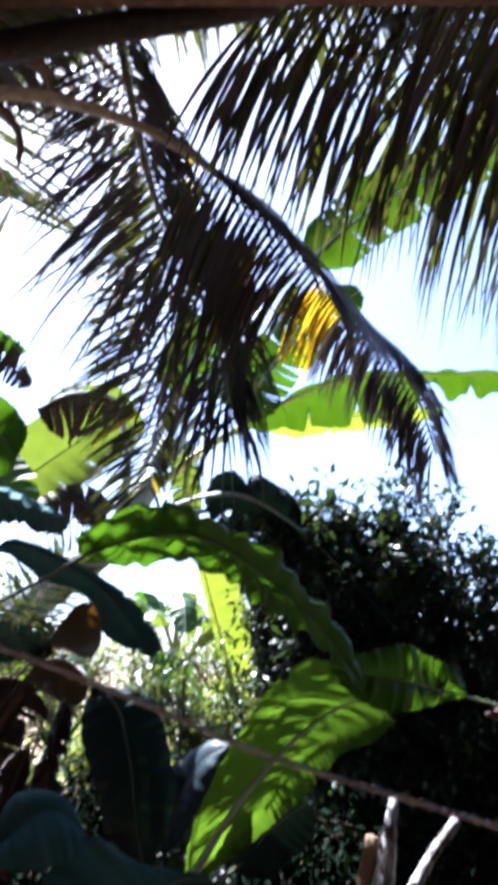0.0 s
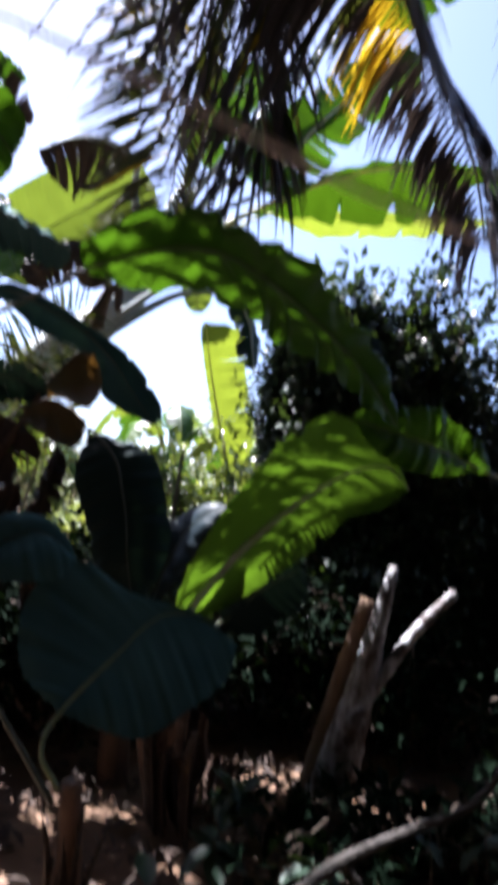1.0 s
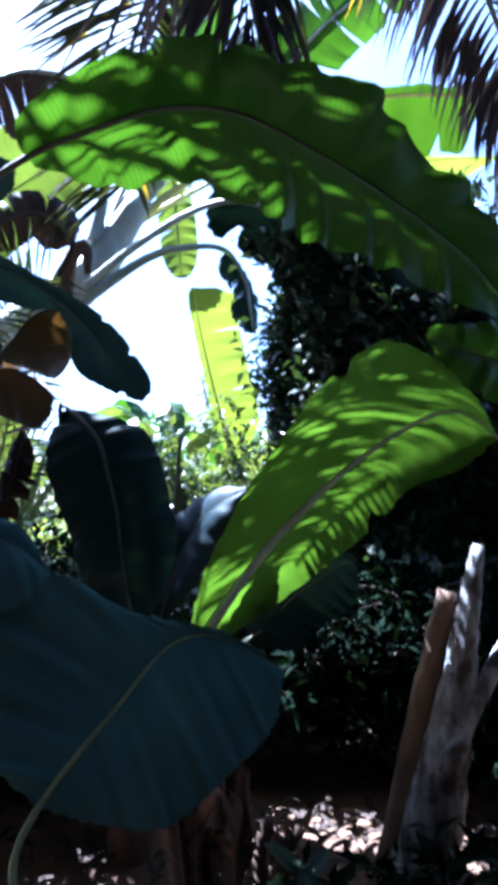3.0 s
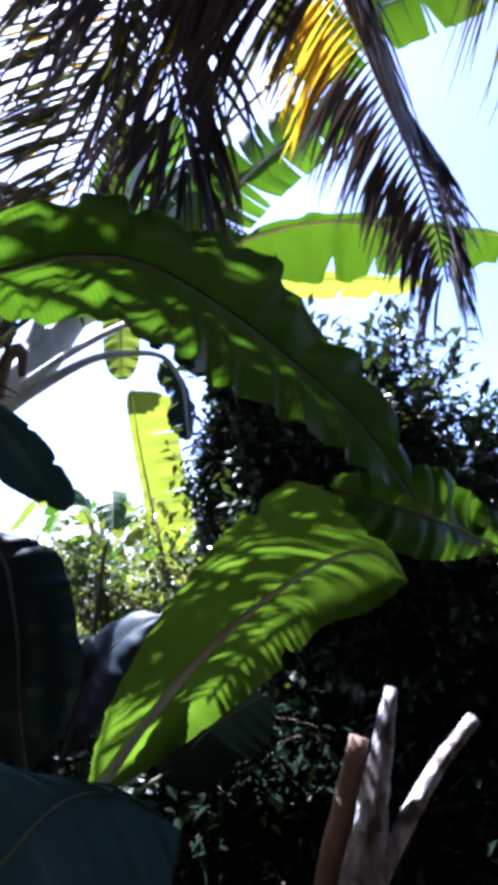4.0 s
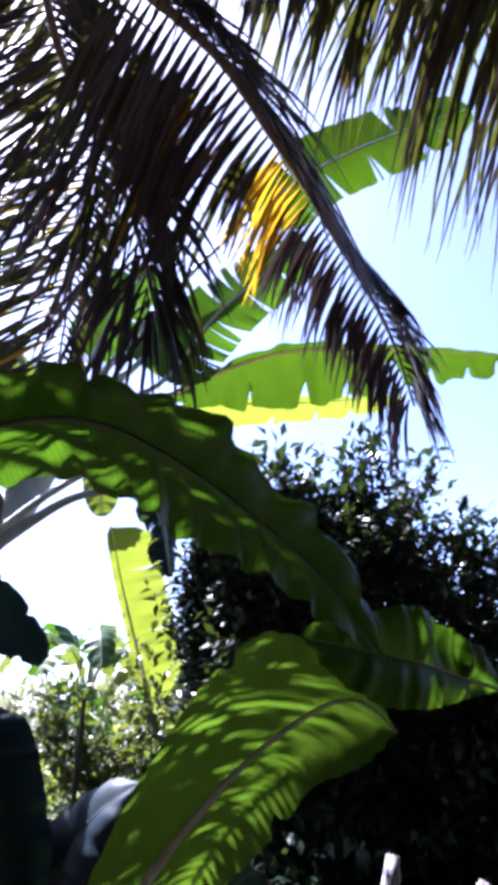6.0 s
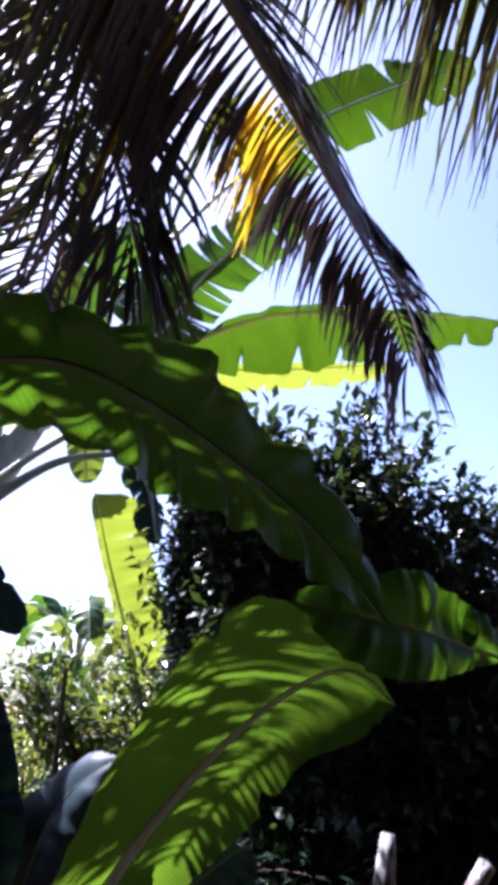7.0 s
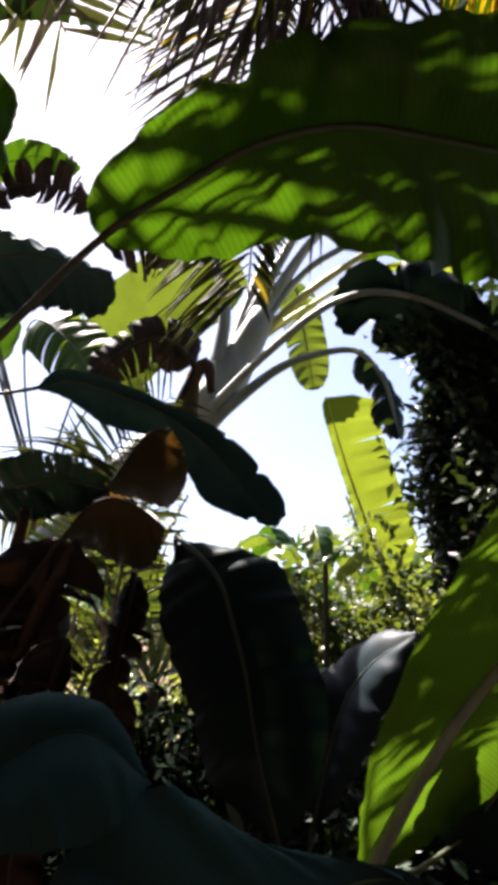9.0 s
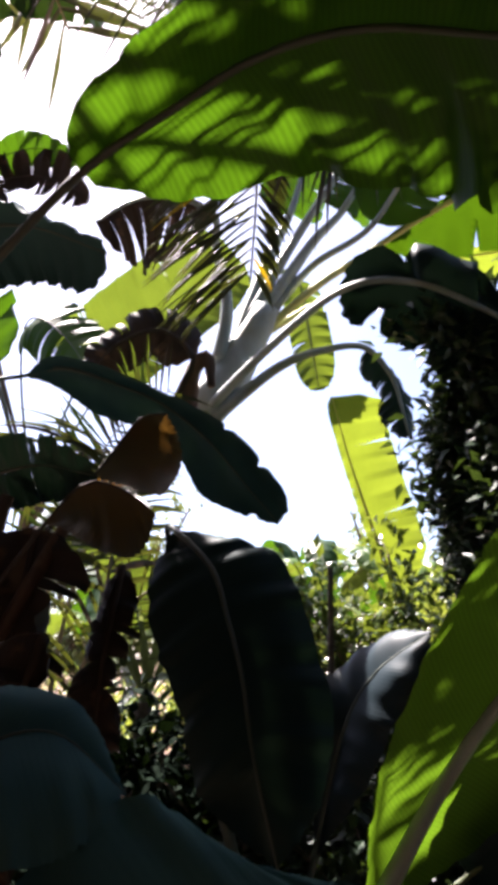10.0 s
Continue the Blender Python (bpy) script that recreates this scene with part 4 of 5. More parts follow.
crown_tops += [(0.05, 5.0, 2.85), (0.2, 5.0, 2.85), (0.18, 5.0, 2.8), (0.3, 5.0, 2.7), (0.2, 5.0, 2.6), (0.3, 5.1, 2.45), (0.3, 5.0, 2.4), (0.35, 5.1, 2.1), (0.35, 4.9, 2.3), (0.4, 5.2, 1.6), (0.4, 5.0, 2.55), (0.35, 5.2, 1.9), (0.5, 5.0, 2.0), (0.9, 5.0, 2.5), (1.1, 5.0, 2.7), (1.3, 4.95, 2.5), (1.5, 5.0, 2.3), (1.75, 5.0, 2.35), (0.7, 4.9, 2.2), (2.0, 5.0, 2.2), (0.45, 4.85, 2.7), (0.55, 4.9, 2.6), (0.6, 4.85, 2.45), (0.75, 4.85, 2.55), (0.85, 4.9, 2.4), (0.5, 4.85, 2.3), (0.35, 4.9, 2.65), (0.65, 4.85, 2.7)]
shrub("shrub", (1.4, 5.1, 0), crown_tops, 104000, 0.092, "dense dark-green shrub with small glossy leaves", 71, SHRUB, 0.03, 40, 0.46)
edge_tops = [(rng_b.uniform(0.06, 0.55), rng_b.uniform(4.9, 5.3), rng_b.uniform(1.75, 2.55)) for _ in range(26)]
shrub("shrub", (0.7, 5.2, 0), edge_tops, 15000, 0.09, "dark-green shrub pressed against its taller neighbour", 73, SHRUB, 0.02, 14, 0.22, 0.05, 0.7)
light_tops = [(-0.5, 6.7, 1.2), (-0.2, 6.6, 1.4), (0.1, 6.7, 1.6), (0.4, 6.7, 1.6), (0.7, 6.8, 1.5), (-0.3, 6.7, 0.8), (0.4, 6.7, 0.8), (0.0, 6.4, 0.6), (-0.7, 6.9, 0.9), (0.9, 7.0, 1.2)]
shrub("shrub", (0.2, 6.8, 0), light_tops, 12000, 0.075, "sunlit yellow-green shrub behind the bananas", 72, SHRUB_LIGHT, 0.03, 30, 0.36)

# ---- pale stump ----
stump = thing("dead_tree_stump", (0.42, 3.55, 0), "pale weathered dead trunk leaning, with one forked branch", "tree stump")
v, f = tube([V(0.38, 3.52, -0.05), V(0.44, 3.5, 0.17), V(0.53, 3.5, 0.55), V(0.62, 3.55, 0.95), V(0.66, 3.58, 1.10)], (0.10, 0.092, 0.066, 0.044, 0.02), 14, 30, 0.10)
put(piece("trunk", mesh_of("trunk", v, f, PALE)), stump)
v, f = tube([V(0.32, 3.56, -0.05), V(0.38, 3.56, 0.2), V(0.47, 3.57, 0.6), V(0.56, 3.6, 0.95)], (0.06, 0.05, 0.045, 0.03), 12, 24, 0.08)
put(piece("bark", mesh_of("bark", v, f, BROWN_WOOD), None, "brown strip of bark"), stump)
v, f = tube([V(0.48, 3.42, 0.44), V(0.6, 3.48, 0.63), V(0.78, 3.56, 0.85), V(0.94, 3.6, 1.01)], (0.035, 0.03, 0.026, 0.024), 10, 20, 0.06)
put(piece("branch", mesh_of("branch", v, f, PALE)), stump)

# ---- dead and wilting leaves on the near banana plant ----
loft_leaf(near, [V(-1.16, 4.0, 1.70), V(-1.05, 4.02, 1.85), V(-0.95, 4.04, 1.99), V(-0.86, 4.04, 2.0)],
          [V(-1.16, 4.0, 1.70), V(-1.10, 4.08, 1.84), V(-1.0, 4.12, 1.97), V(-0.94, 4.1, 2.02), V(-0.86, 4.04, 2.0)],
          [V(-1.16, 4.0, 1.70), V(-1.08, 3.92, 1.77), V(-0.95, 3.9, 1.735), V(-0.84, 3.93, 1.71), V(-0.79, 3.97, 1.80), V(-0.81, 4.0, 1.92), V(-0.86, 4.04, 2.0)],
          LEAF_WILT, stalk=[V(-1.92, 3.6, 0.7), V(-1.5, 3.85, 1.25)], rib=0.016, bulge=-0.05, ripple=0.003, pleats=5, seed=44, rib_mat=RIB_DEAD, label="folded wilting brown-green leaf")
loft_leaf(near, [V(-1.13, 3.8, 1.60), V(-0.99, 3.76, 1.70), V(-0.87, 3.74, 1.67), V(-0.78, 3.75, 1.60)],
          [V(-1.13, 3.8, 1.60), V(-1.02, 3.82, 1.71), V(-0.87, 3.82, 1.69), V(-0.78, 3.75, 1.60)],
          [V(-1.13, 3.8, 1.60), V(-1.05, 3.72, 1.58), V(-0.94, 3.69, 1.52), V(-0.84, 3.7, 1.485), V(-0.79, 3.72, 1.52), V(-0.78, 3.75, 1.60)],
          LEAF_WILT, stalk=[V(-1.92, 3.6, 0.6), V(-1.5, 3.75, 1.1)], rib=0.012, bulge=-0.04, ripple=0.004, pleats=5, seed=45, rib_mat=RIB_DEAD, label="folded wilting orange-brown leaf")
for k, (a, b, c, h) in enumerate([((-1.22, 3.92, 1.62), (-1.27, 3.9, 1.2), (-1.32, 3.9, 0.6), 0.26), ((-1.42, 3.98, 1.45), (-1.5, 3.95, 1.05), (-1.5, 3.95, 0.5), 0.24), ((-0.96, 3.97, 1.5), (-1.0, 3.95, 1.2), (-1.04, 3.95, 0.7), 0.1), ((-1.7, 3.8, 1.3), (-1.75, 3.75, 0.8), (-1.75, 3.75, 0.3), 0.2), ((-1.05, 3.7, 1.3), (-1.12, 3.65, 0.95), (-1.15, 3.62, 0.5), 0.16), ((-1.32, 3.6, 1.2), (-1.36, 3.55, 0.8), (-1.38, 3.5, 0.3), 0.2)]):
    banana_leaf(near, [V(*a), V(*b), V(*c)], h, [(1, 0.3, 0)], LEAF_DRY, droop=26, ripple=0.025, rib=0.008, seed=46 + k, tears=7, gap=0.45, ragged=0.5, slack=35, rib_mat=RIB_DEAD, up=(0, 1, 0), label="dead brown leaf hanging against the stem")
banana_leaf(near, [V(-1.55, 3.95, 1.78), V(-1.34, 3.9, 1.80), V(-1.2, 3.9, 1.81), V(-1.02, 3.9, 1.76)], 0.12, [(0.1, 0.6, -0.7)], LEAF_SHADED, droop=12, tears=3, gap=0.1, stalk=[V(-1.85, 3.7, 1.6)], rib=0.008, seed=58, rib_mat=RIB_DARK, label="small shaded leaf end")
for k, pts in enumerate([[V(-1.75, 3.75, 0.6), V(-1.36, 3.88, 1.2), V(-1.18, 3.9, 1.51), V(-1.06, 3.93, 1.74)], [V(-1.8, 3.7, 0.5), V(-1.48, 3.85, 1.1), V(-1.36, 3.88, 1.5), V(-1.32, 3.9, 1.72)]]):
    v, f = tube(pts, (0.04, 0.028, 0.024, 0.02), 10, 24, 0.08)
    put(piece("dead_stalk", mesh_of("dead_stalk", v, f, SHEATH), None, "dry brown leaf stalk"), near)

# ---- young palm behind ----
young = thing("young_palm", (-1.75, 5.0, 0), "young palm with short dark fronds", "palm tree")
frond(young, [V(-1.75, 5.0, -0.05), V(-1.7, 5.0, 1.2), V(-1.5, 5.0, 2.0), V(-1.3, 5.0, 2.4), V(-1.15, 4.95, 2.5)], [(0.7, 0.1, -0.7)], 26, 0.42, 0.022, 0.5, green, 15, 0.62, (60, 40), 0.016, 0.0)
frond(young, [V(-1.75, 5.0, -0.05), V(-1.68, 4.8, 1.2), V(-1.53, 4.7, 1.86), V(-1.43, 4.7, 2.03), V(-1.32, 4.7, 2.21), V(-1.15, 4.7, 2.36)], [(0.75, 0.1, -0.65)], 24, 0.36, 0.024, 0.35, lambda g, s, r: SHRUB, 16, 0.62, (75, 55), 0.014, 0.0)
frond(young, [V(-1.75, 5.0, -0.05), V(-1.2, 4.3, 1.2), V(-1.08, 4.2, 1.86), V(-1.28, 4.2, 1.95), V(-1.52, 4.2, 1.88), V(-1.75, 4.2, 1.7)], [(0.3, 0.7, -0.3)], 26, 0.36, 0.03, 0.9, green, 19, 0.6, (70, 35), 0.013, 0.0)
frond(young, [V(-1.75, 5.0, -0.05), V(-1.6, 4.9, 1.0), V(-1.2, 4.8, 1.5), V(-0.7, 4.75, 1.5)], [(0.3, 0.7, -0.4)], 24, 0.4, 0.022, 0.7, green, 17, 0.45, (60, 35), 0.016, 0.0)

# ---- banana plants further back ----
back = thing("banana_plant", (-0.05, 6.5, 0), "banana plant with an upright sunlit yellow-green leaf", "banana plant", "banana plants")
v, f = tube([V(-0.05, 6.5, -0.1), V(-0.06, 6.45, 0.7), V(-0.08, 6.4, 1.2)], (0.1, 0.08, 0.05), 12, 20, 0.03)
put(piece("pseudostem", mesh_of("pseudostem", v, f, WAXY)), back)
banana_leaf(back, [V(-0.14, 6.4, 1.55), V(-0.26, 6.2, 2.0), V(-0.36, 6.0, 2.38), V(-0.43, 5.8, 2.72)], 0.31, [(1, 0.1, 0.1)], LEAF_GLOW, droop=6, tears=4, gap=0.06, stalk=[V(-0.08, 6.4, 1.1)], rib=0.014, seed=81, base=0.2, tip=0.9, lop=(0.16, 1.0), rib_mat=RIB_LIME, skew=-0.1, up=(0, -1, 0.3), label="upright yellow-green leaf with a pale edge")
banana_leaf(back, [V(-0.35, 6.5, 1.3), V(-0.6, 6.8, 1.55), V(-0.97, 7.0, 1.73)], 0.16, [(0.4, -0.3, -0.8)], LEAF, droop=10, tears=2, stalk=[V(-0.08, 6.4, 1.1)], rib=0.012, seed=83)

left = thing("banana_plant", (-2.9, 6.6, 0), "banana plant with a bright fan of broad leaves", "banana plant", "banana plants")
v, f = tube([V(-2.9, 6.6, -0.1), V(-2.85, 6.55, 1.2), V(-2.7, 6.4, 2.4)], (0.14, 0.12, 0.08), 12, 20, 0.03)
put(piece("pseudostem", mesh_of("pseudostem", v, f, SHEATH)), left)
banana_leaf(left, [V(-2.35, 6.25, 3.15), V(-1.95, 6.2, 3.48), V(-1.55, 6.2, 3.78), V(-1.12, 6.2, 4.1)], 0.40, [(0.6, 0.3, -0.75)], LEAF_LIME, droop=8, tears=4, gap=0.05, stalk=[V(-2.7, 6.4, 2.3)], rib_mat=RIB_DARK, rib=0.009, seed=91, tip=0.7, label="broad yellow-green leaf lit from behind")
banana_leaf(left, [V(-2.6, 5.9, 3.5), V(-2.35, 5.7, 3.45), V(-2.05, 5.6, 3.15), V(-1.85, 5.5, 2.85)], 0.26, [(0.6, 0.2, 0.6)], LEAF, droop=12, tears=6, gap=0.2, stalk=[V(-2.7, 6.4, 2.3), V(-2.7, 6.1, 3.1)], rib_mat=RIB_DARK, rib=0.009, seed=92, label="green leaf torn into strips")
banana_leaf(left, [V(-3.0, 6.2, 3.4), V(-3.2, 5.9, 4.2), V(-3.3, 5.6, 4.7)], 0.3, [(0.9, 0.2, 0.2)], LEAF, droop=10, tears=4, stalk=[V(-2.75, 6.4, 2.3)], rib_mat=RIB_DARK, rib=0.009, seed=93)
banana_leaf(left, [V(-2.3, 6.8, 3.6), V(-2.0, 6.9, 4.3), V(-1.7, 7.0, 4.7)], 0.3, [(0.8, -0.2, -0.5)], LEAF, droop=10, tears=5, stalk=[V(-2.7, 6.4, 2.4)], rib_mat=RIB_DARK, rib=0.009, seed=94)
banana_leaf(left, [V(-2.5, 6.9, 2.3), V(-2.2, 7.0, 1.9), V(-2.0, 7.0, 1.45)], 0.24, [(0.9, 0.2, 0.2)], LEAF_LIME, droop=10, tears=3, stalk=[V(-2.7, 6.5, 2.2)], rib_mat=RIB_DARK, rib=0.009, seed=95)

# unseen leaf, added high up to keep the sun off the sucker
banana_leaf(left, [V(-2.95, 5.15, 5.9), V(-2.65, 5.3, 6.15), V(-2.3, 5.5, 6.2), V(-2.0, 5.6, 6.0)], 0.22, [(0.3, 1.0, 0.0)], LEAF_BLOCKER, droop=10, tears=2, stalk=[V(-2.75, 6.4, 2.4), V(-3.15, 5.6, 4.6)], rib=0.012, rib_mat=RIB_DARK, seed=60, label="unseen high leaf added to shade the sucker", base=0.15, tip=0.7)
banana_leaf(left, [V(-2.42, 5.12, 4.18), V(-2.25, 5.08, 4.28), V(-2.05, 5.07, 4.25), V(-1.82, 5.07, 4.1)], 0.11, [(0.1, 0.6, -0.7)], LEAF, droop=12, tears=2, gap=0.1, stalk=[V(-2.72, 6.4, 2.4), V(-2.75, 5.6, 3.7)], rib=0.008, rib_mat=RIB_DARK, seed=96, label="small pale green leaf")
banana_leaf(left, [V(-2.4, 5.1, 3.98), V(-2.18, 5.06, 4.06), V(-1.95, 5.05, 3.98), V(-1.72, 5.05, 3.82)], 0.2, [(0.1, 0.3, -0.9)], LEAF_DRY, droop=15, tears=12, gap=0.55, ragged=0.4, slack=20, stalk=[V(-2.72, 6.4, 2.4), V(-2.7, 5.6, 3.5)], rib=0.009, seed=97, label="dead leaf in torn strips", rib_mat=RIB_DEAD)


def far_banana(at, lean, size, seed):
    """A whole small banana plant with leaves all round."""
    rng = random.Random(seed)
    at = V(*at)
    t = thing("banana_plant", at, "small sunlit banana plant with arching leaves", "banana plant", "banana plants")
    top = at + V(lean, 0, size)
    v, f = tube([at - V(0, 0, 0.1), at.lerp(top, 0.5), top], (0.12, 0.10, 0.07), 10, 14, 0.03)
    put(piece("pseudostem", mesh_of("pseudostem", v, f, WAXY)), t)
    for k in range(8):
        a = 6.28 * k / 8 + rng.uniform(-0.3, 0.3)
        d = V(math.cos(a), math.sin(a), 0)
        rise, out = rng.uniform(0.5, 1.2), rng.uniform(1.0, 1.5)
        pts = [top + d * 0.25 + V(0, 0, rise * 0.6), top + d * out * 0.55 + V(0, 0, rise), top + d * out * 0.9 + V(0, 0, rise * 0.8), top + d * out * 1.15 + V(0, 0, rise * 0.25)]
        banana_leaf(t, pts, 0.25, [(-d.y, d.x, 0.2)], LEAF_LIME if k % 3 else LEAF, droop=14, tears=6, gap=0.15, stalk=[top - V(0, 0, 0.1)], rib=0.016, seed=seed * 10 + k)
    return t


far_banana((-1.5, 12.0, 0), 0.2, 2.0, 31)
far_banana((-3.2, 10.0, 0), -0.2, 1.3, 32)
far_banana((0.6, 11.0, 0), 0.1, 1.6, 33)

# ---- low growth and distant trees ----
rng_u = random.Random(8)
# Some of the low dark shrubs are added to darken gaps near the ground.
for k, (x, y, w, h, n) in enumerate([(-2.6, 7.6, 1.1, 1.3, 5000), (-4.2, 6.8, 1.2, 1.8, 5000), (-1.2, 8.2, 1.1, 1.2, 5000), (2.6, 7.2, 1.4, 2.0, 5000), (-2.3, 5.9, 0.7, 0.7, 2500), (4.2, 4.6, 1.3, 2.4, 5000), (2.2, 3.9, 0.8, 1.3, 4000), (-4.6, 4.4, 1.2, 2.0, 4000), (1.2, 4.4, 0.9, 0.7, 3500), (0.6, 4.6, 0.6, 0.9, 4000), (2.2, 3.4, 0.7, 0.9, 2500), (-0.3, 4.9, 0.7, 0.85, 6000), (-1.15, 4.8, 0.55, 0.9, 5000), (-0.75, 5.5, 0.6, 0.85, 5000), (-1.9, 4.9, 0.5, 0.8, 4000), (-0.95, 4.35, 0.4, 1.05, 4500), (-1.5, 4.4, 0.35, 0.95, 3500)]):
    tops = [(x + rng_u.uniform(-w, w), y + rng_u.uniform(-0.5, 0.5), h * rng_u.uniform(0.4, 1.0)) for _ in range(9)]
    shrub("shrub", (x, y, 0), tops, n, 0.09, "leafy garden shrub with small leaves" if k % 2 else "leafy shrub with broken light on it", 100 + k, UNDER_SHADED if k in (6, 8, 9, 10, 15, 16) else SHRUB if k in (3, 4, 5, 7, 11, 12, 13, 14) else SHRUB_LIGHT, 0.03, 18, 0.4, 0.07)


sunny = [(-0.8 + 0.13 * k + rng_u.uniform(-0.06, 0.06), 5.7 + rng_u.uniform(-0.25, 0.25), rng_u.uniform(0.9, 1.75)) for k in range(14)]
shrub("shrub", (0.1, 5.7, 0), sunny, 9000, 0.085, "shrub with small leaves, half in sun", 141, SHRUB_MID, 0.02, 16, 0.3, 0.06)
under = [(0.02 + 0.13 * (k % 10) + rng_u.uniform(-0.05, 0.05), 2.95 + 0.17 * (k // 10) + rng_u.uniform(-0.06, 0.06), rng_u.uniform(0.10, 0.26)) for k in range(30)]
dim = [(rng_u.uniform(1.1, 2.0), rng_u.uniform(3.1, 4.0), rng_u.uniform(0.2, 0.5)) for _ in range(14)]
shrub("shrub", (0.7, 3.2, 0), under, 620, 0.11, "low dark leafy undergrowth round the stump", 140, UNDER_SHADED, 0.012, 5, 0.16, 0.05)
shrub("shrub", (1.5, 3.6, 0), dim, 1500, 0.11, "low dark leafy undergrowth in deep shade", 143, UNDER_SHADED, 0.008, 8, 0.2, 0.06)

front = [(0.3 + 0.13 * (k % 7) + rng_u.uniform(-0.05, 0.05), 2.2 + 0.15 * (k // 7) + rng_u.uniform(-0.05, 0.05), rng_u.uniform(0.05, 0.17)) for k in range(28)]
shrub("shrub", (0.7, 2.45, 0), front, 170, 0.10, "low dark leafy undergrowth in front of the stump", 142, UNDER_SHADED, 0.01, 5, 0.13, 0.05)


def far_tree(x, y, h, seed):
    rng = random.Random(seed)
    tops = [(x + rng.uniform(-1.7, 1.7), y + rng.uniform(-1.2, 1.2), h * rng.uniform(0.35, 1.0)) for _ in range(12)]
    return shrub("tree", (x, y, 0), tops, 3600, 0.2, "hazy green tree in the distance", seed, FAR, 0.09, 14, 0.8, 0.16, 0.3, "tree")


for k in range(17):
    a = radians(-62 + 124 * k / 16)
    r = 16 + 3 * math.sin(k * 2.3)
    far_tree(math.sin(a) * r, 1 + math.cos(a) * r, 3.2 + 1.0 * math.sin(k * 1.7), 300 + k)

# ---- on the ground ----
def dead_leaf_litter(count, seed):
    rng = random.Random(seed)
    verts, faces = [], []
    for _ in range(count):
        x, y = rng.gauss(-0.1, 1.0), rng.uniform(1.9, 5.5)
        z = 0.10 * noise.noise(V(x * 0.5, (y - 3) * 0.5, 0)) + 0.035 * noise.noise(V(x * 2, (y - 3) * 2, 3)) + rng.uniform(-0.01, 0.04)
        a, s = rng.uniform(0, 6.28), rng.uniform(0.03, 0.09)
        d, sd = V(math.cos(a), math.sin(a), rng.uniform(-0.25, 0.25)), V(-math.sin(a), math.cos(a), rng.uniform(-0.3, 0.3))
        e, w = len(verts), s * rng.uniform(0.08, 0.3)
        for f in (0, 0.3, 0.65, 1):
            q = V(x, y, z) + d * s * f * 1.4 + V(0, 0, 0.12 * s * math.sin(f * 3.1))
            ww = w * math.sin(0.25 + f * 2.6)
            verts += [q + sd * ww + V(0, 0, ww * 0.35), q, q - sd * ww + V(0, 0, ww * 0.35)]
        for k in range(3):
            b = e + k * 3
            faces += [(b, b + 1, b + 4, b + 3), (b + 1, b + 2, b + 5, b + 4)]
    return tagged(new("leaf_litter", mesh_of("leaf_litter", verts, faces, LITTER)), "dry brown fallen leaves scattered on the soil", "leaf litter", "", "stuff")


dead_leaf_litter(2200, 4)

heap = thing("dead_banana_clump", (-0.14, 3.42, 0), "clump of dead brown banana leaf sheaths", "dead leaves")
rng_h = random.Random(9)
for k in range(16):
    x, y = -0.14 + rng_h.uniform(-0.15, 0.14), 3.45 + rng_h.uniform(-0.12, 0.35)
    lean = V(rng_h.uniform(-0.1, 0.1), rng_h.uniform(-0.12, 0.06), rng_h.uniform(0.25, 0.52))
    banana_leaf(heap, [V(x, y, -0.02), V(x, y, 0) + lean * 0.6, V(x, y, 0) + lean + V(0.03, -0.05, 0)], 0.055, [(1, 0.3, 0)], SHEATH if k % 3 else LEAF_DRY, droop=45, ripple=0.012, rib=0.006, seed=500 + k, rib_mat=RIB_DEAD, up=(0, -1, 0.2), name="sheath")

rotten = thing("rotten_stem", (0.1, 2.45, 0), "split grey rotting banana stem standing in the soil", "tree stump")
for k, (x, y, dx, h, w) in enumerate([(0.08, 2.42, -0.04, 0.36, 0.07), (0.14, 2.46, 0.03, 0.33, 0.065), (0.18, 2.4, 0.06, 0.27, 0.06), (0.04, 2.48, -0.08, 0.24, 0.05), (0.12, 2.36, 0.0, 0.22, 0.07)]):
    banana_leaf(rotten, [V(x, y, -0.05), V(x + dx * 0.4, y, h * 0.5), V(x + dx, y + 0.01, h)], w, [(1, 0.2 - 0.1 * k, 0)], STRIP, droop=40, ripple=0.006, rib=0.006, seed=700 + k, tears=2, gap=0.4, ragged=0.3, rib_mat=STICK, up=(0, -1, 0.2), name="strip", base=0.02, tip=0.3, taper=(1.0, 1.0))

stick = thing("fallen_branch", (-0.3, 2.4, 0.05), "long grey bent branch lying across the ground", "branch")
v, f = tube([V(-0.75, 2.35, -0.02), V(-0.34, 2.4, 0.06), V(0.06, 2.5, 0.22), V(0.35, 2.7, 0.31), V(0.62, 2.85, 0.36), V(0.80, 2.9, 0.42), V(0.95, 2.92, 0.62), V(1.02, 2.95, 0.84), V(1.06, 2.97, 1.0)], (0.024, 0.022, 0.02, 0.019, 0.016, 0.012, 0.008), 10, 50, 0.06)
put(piece("stem", mesh_of("stem", v, f, STICK)), stick)
v, f = tube([V(0.35, 2.7, 0.31), V(0.45, 2.65, 0.22), V(0.56, 2.6, 0.05)], (0.01, 0.007, 0.005), 6, 12, 0.06)
put(piece("side_shoot", mesh_of("side_shoot", v, f, STICK)), stick)


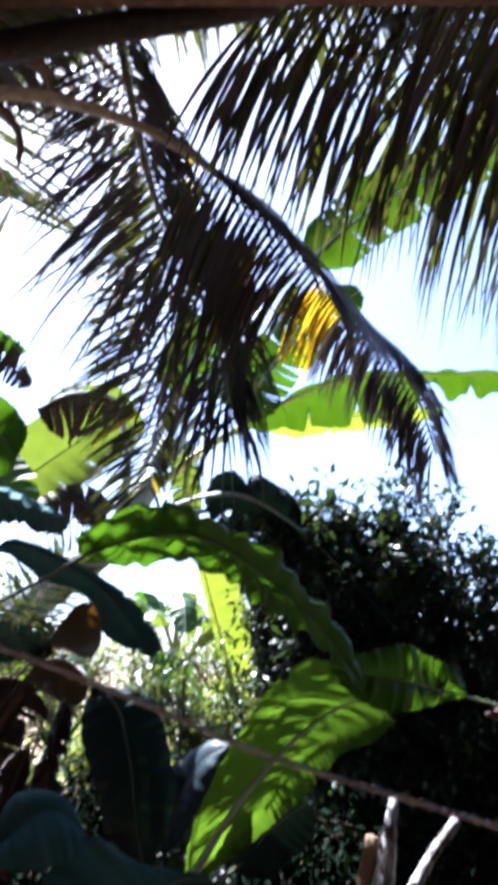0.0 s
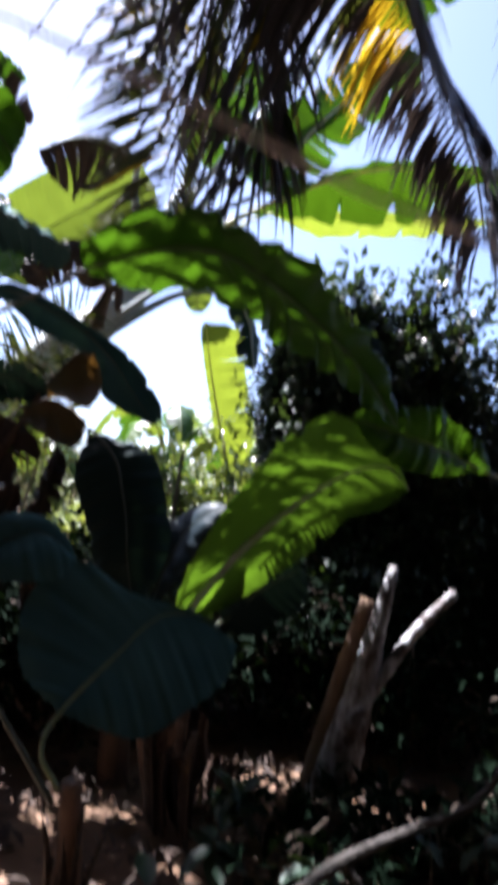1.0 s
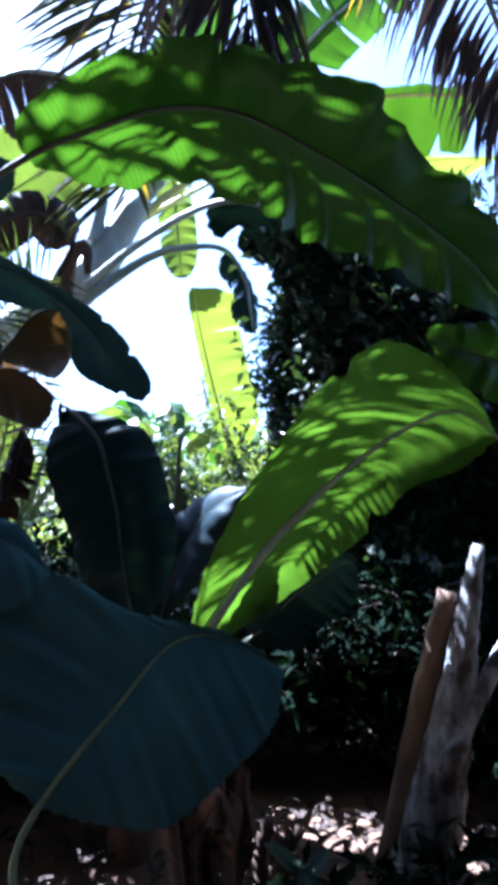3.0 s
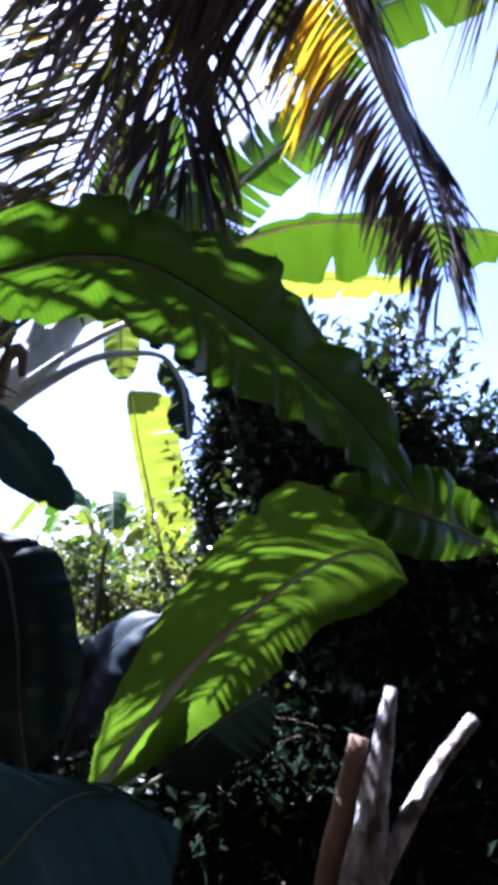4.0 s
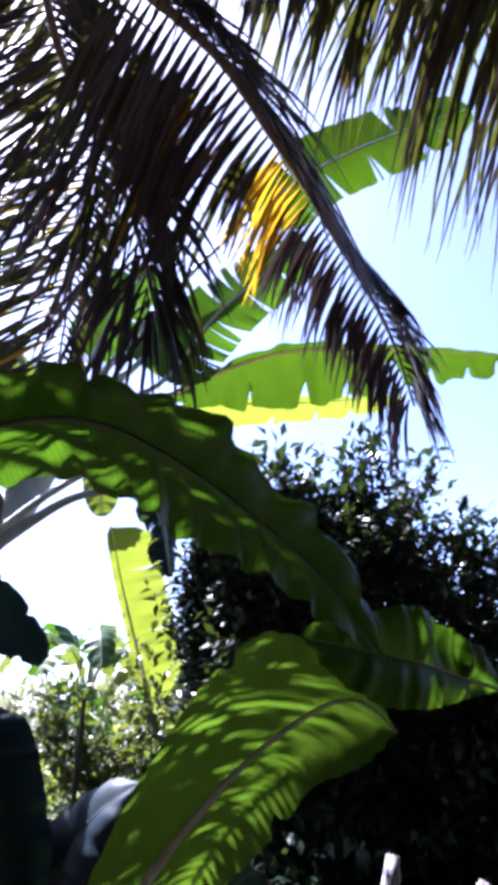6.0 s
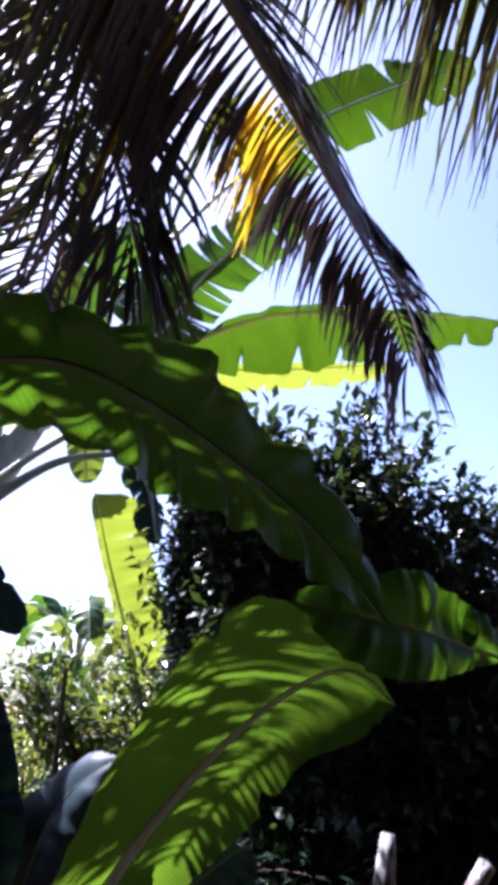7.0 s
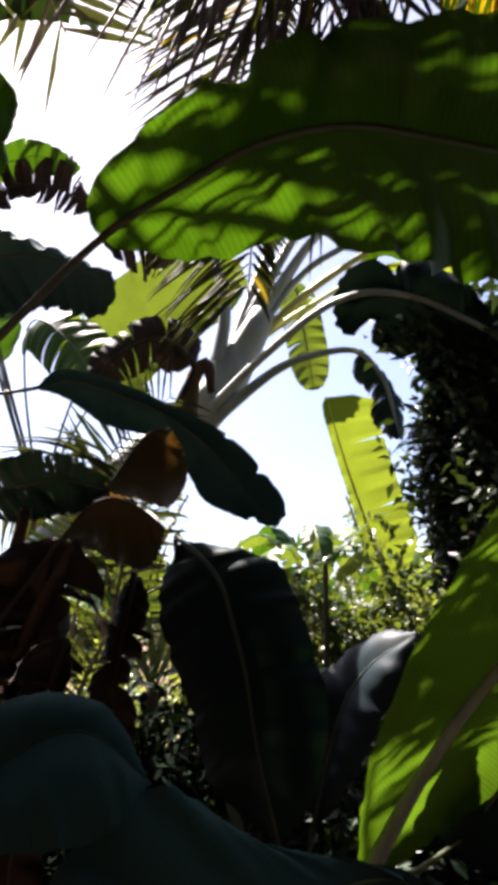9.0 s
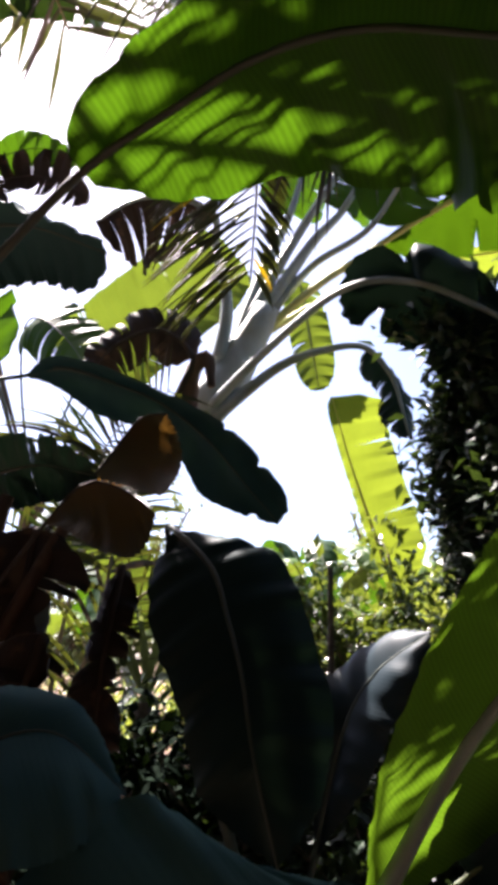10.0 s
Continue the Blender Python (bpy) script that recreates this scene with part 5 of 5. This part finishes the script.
def broad_leaf(parent, root, way, size, width, material, seed, name="leaf"):
    rng = random.Random(seed)
    q, d = V(*root), V(*way).normalized()
    x = d.cross(V(0.1, 0.2, 1)).normalized()
    nm = x.cross(d)
    verts, faces = [], []
    for i in range(7):
        f = i / 6
        w = width * 0.5 * math.sin(math.pi * min(1, 0.04 + f * 0.93)) ** 0.8
        c = q + d * size * f - nm * size * 0.22 * f * f
        verts += [c + x * w + nm * w * 0.3, c + x * w * 0.5 + nm * w * 0.08, c, c - x * w * 0.5 + nm * w * 0.08, c - x * w + nm * w * 0.3]
    for i in range(6):
        for j in range(4):
            e = i * 5 + j
            faces.append((e, e + 1, e + 6, e + 5))
    return put(piece(name, mesh_of(name, verts, faces, material)), parent)


def seedling(at, height, leaves, size, label, seed, lean=(0, 0), ratio=0.42):
    rng = random.Random(seed)
    t = thing("seedling", at, label, "plant", "seedlings")
    top = V(*at) + V(lean[0], lean[1], height)
    v, f = tube([V(*at) - V(0, 0, 0.05), V(*at).lerp(top, 0.5) + V(0.02, 0, 0), top], (0.006, 0.004, 0.003), 6, 10)
    put(piece("stem", mesh_of("stem", v, f, BARK)), t)
    for k in range(leaves):
        f = 0.5 + 0.5 * ((k + 1) / leaves) ** 0.6
        a = k * 2.4 + rng.uniform(-0.4, 0.4)
        broad_leaf(t, V(*at).lerp(top, f), (math.cos(a), math.sin(a), rng.uniform(-0.5, 0.6)), size * rng.uniform(0.75, 1.15), size * ratio, HERB, seed * 20 + k)
    return t


seedling((0.82, 2.85, 0.0), 0.38, 9, 0.12, "small seedling with pale green oval leaves", 1)
seedling((0.66, 2.9, 0.0), 0.36, 6, 0.10, "small seedling with pale green oval leaves", 2)
seedling((0.42, 2.55, 0.0), 0.28, 6, 0.11, "small seedling with pale green oval leaves", 3)
seedling((0.62, 2.4, 0.0), 0.16, 6, 0.11, "low seedling with rounded leaves", 4, ratio=0.7)
seedling((0.85, 2.45, 0.0), 0.2, 6, 0.12, "low seedling with rounded leaves", 5, ratio=0.6)
seedling((0.3, 2.9, 0.0), 0.2, 7, 0.12, "low seedling with rounded leaves", 6, ratio=0.6)
seedling((1.1, 3.05, 0.0), 1.2, 16, 0.15, "thin sapling with narrow drooping leaves", 7, (-0.06, -0.02), 0.22)
seedling((1.35, 3.2, 0.0), 0.9, 16, 0.14, "thin sapling with narrow drooping leaves", 8, (-0.1, 0.0), 0.25)
seedling((-0.2, 2.7, 0.0), 0.2, 7, 0.12, "low seedling with rounded leaves", 9, ratio=0.6)
seedling((-0.02, 2.95, 0.0), 0.22, 7, 0.13, "low seedling with rounded leaves", 10, ratio=0.6)

fern = thing("fern", (0.36, 2.1, 0), "low dark fern with paired oblong leaflets", "fern")
frond(fern, [V(0.36, 2.1, -0.03), V(0.34, 2.08, 0.15), V(0.32, 2.06, 0.32), V(0.31, 2.07, 0.47), V(0.30, 2.1, 0.58)], [(1, 0.1, 0)], 11, 0.11, 0.045, 0.5, lambda g, s, r: UNDER_SHADED, 36, 0.25, (85, 80, 60), 0.005, 0.0, "fern frond", profile=lambda g: 1.0 - 0.45 * g, jitter=4)
frond(fern, [V(0.36, 2.1, -0.03), V(0.46, 2.12, 0.12), V(0.58, 2.14, 0.22), V(0.7, 2.16, 0.26)], [(0.2, 1, 0)], 10, 0.1, 0.04, 0.5, lambda g, s, r: UNDER_SHADED, 37, 0.25, (85, 80, 60), 0.005, 0.0, "fern frond", profile=lambda g: 1.0 - 0.45 * g, jitter=4)
for k, (x, y, h) in enumerate([(0.95, 2.65, 0.3), (1.25, 2.95, 0.45), (0.05, 3.3, 0.25)]):
    seedling((x, y, 0.0), h, 12, 0.15, "low clump of broad dark-green leaves", 30 + k, ratio=0.5)
banana_leaf(mid, [V(-1.05, 4.95, 2.66), V(-1.2, 4.9, 2.8), V(-1.42, 4.88, 2.74), V(-1.55, 4.88, 2.6)], 0.15, [(0.2, 0.2, -0.9)], LEAF_DRY, droop=14, tears=4, gap=0.3, stalk=[V(-1.3, 5.2, 2.35), V(-1.12, 5.0, 2.52)], rib=0.018, seed=33, rib_mat=RIB_DEAD, label="dead black leaf curled on its stub")
v, f = tube([V(-1.12, 5.1, 2.42), V(-1.06, 5.0, 2.6), V(-0.98, 4.98, 2.66), V(-0.96, 4.98, 2.5)], (0.05, 0.045, 0.035, 0.02), 10, 18, 0.05)
put(piece("stub", mesh_of("stub", v, f, SHEATH), None, "broken tan leaf stub"), mid)
for k, pts in enumerate([[V(-1.7, 2.9, 4.5), V(-1.35, 2.98, 4.85), V(-1.12, 3.02, 4.8), V(-1.05, 3.05, 4.55)], [V(-1.75, 2.95, 4.4), V(-1.45, 3.05, 4.6), V(-1.25, 3.1, 4.45), V(-1.22, 3.12, 4.2)]]):
    v, f = tube(pts, (0.03, 0.07, 0.05, 0.012), 10, 24, 0.08, flat=0.5)
    put(piece("spathe", mesh_of("spathe", v, f, SHEATH), None, "dry reddish-brown flower sheath"), palm)

v, f = tube([V(-0.5, 5.0, -0.05), V(-0.46, 5.0, 0.9), V(-0.43, 5.0, 1.6)], (0.017, 0.015, 0.012), 8, 16, 0.08)
tagged(new("garden_stake", mesh_of("garden_stake", v, f, BARK)), "thin dark wooden stake stuck in the soil", "stake")

spiky = thing("spiky_plant", (-1.35, 5.1, 0), "pale yellow-green plant with a tuft of narrow leaves", "plant")
v, f = tube([V(-1.35, 5.1, -0.05), V(-1.33, 5.1, 0.55), V(-1.3, 5.1, 1.05)], (0.05, 0.045, 0.04), 10, 16, 0.08)
put(piece("stem", mesh_of("stem", v, f, BARK)), spiky)
for k in range(15):
    a = k * 2.4
    broad_leaf(spiky, (-1.3, 5.1, 1.0 + 0.006 * k), (math.cos(a) * (0.75 - 0.03 * k), math.sin(a) * 0.6, 0.75 + 0.05 * k), 0.42 + 0.05 * (k % 3), 0.035, FAR, 900 + k)
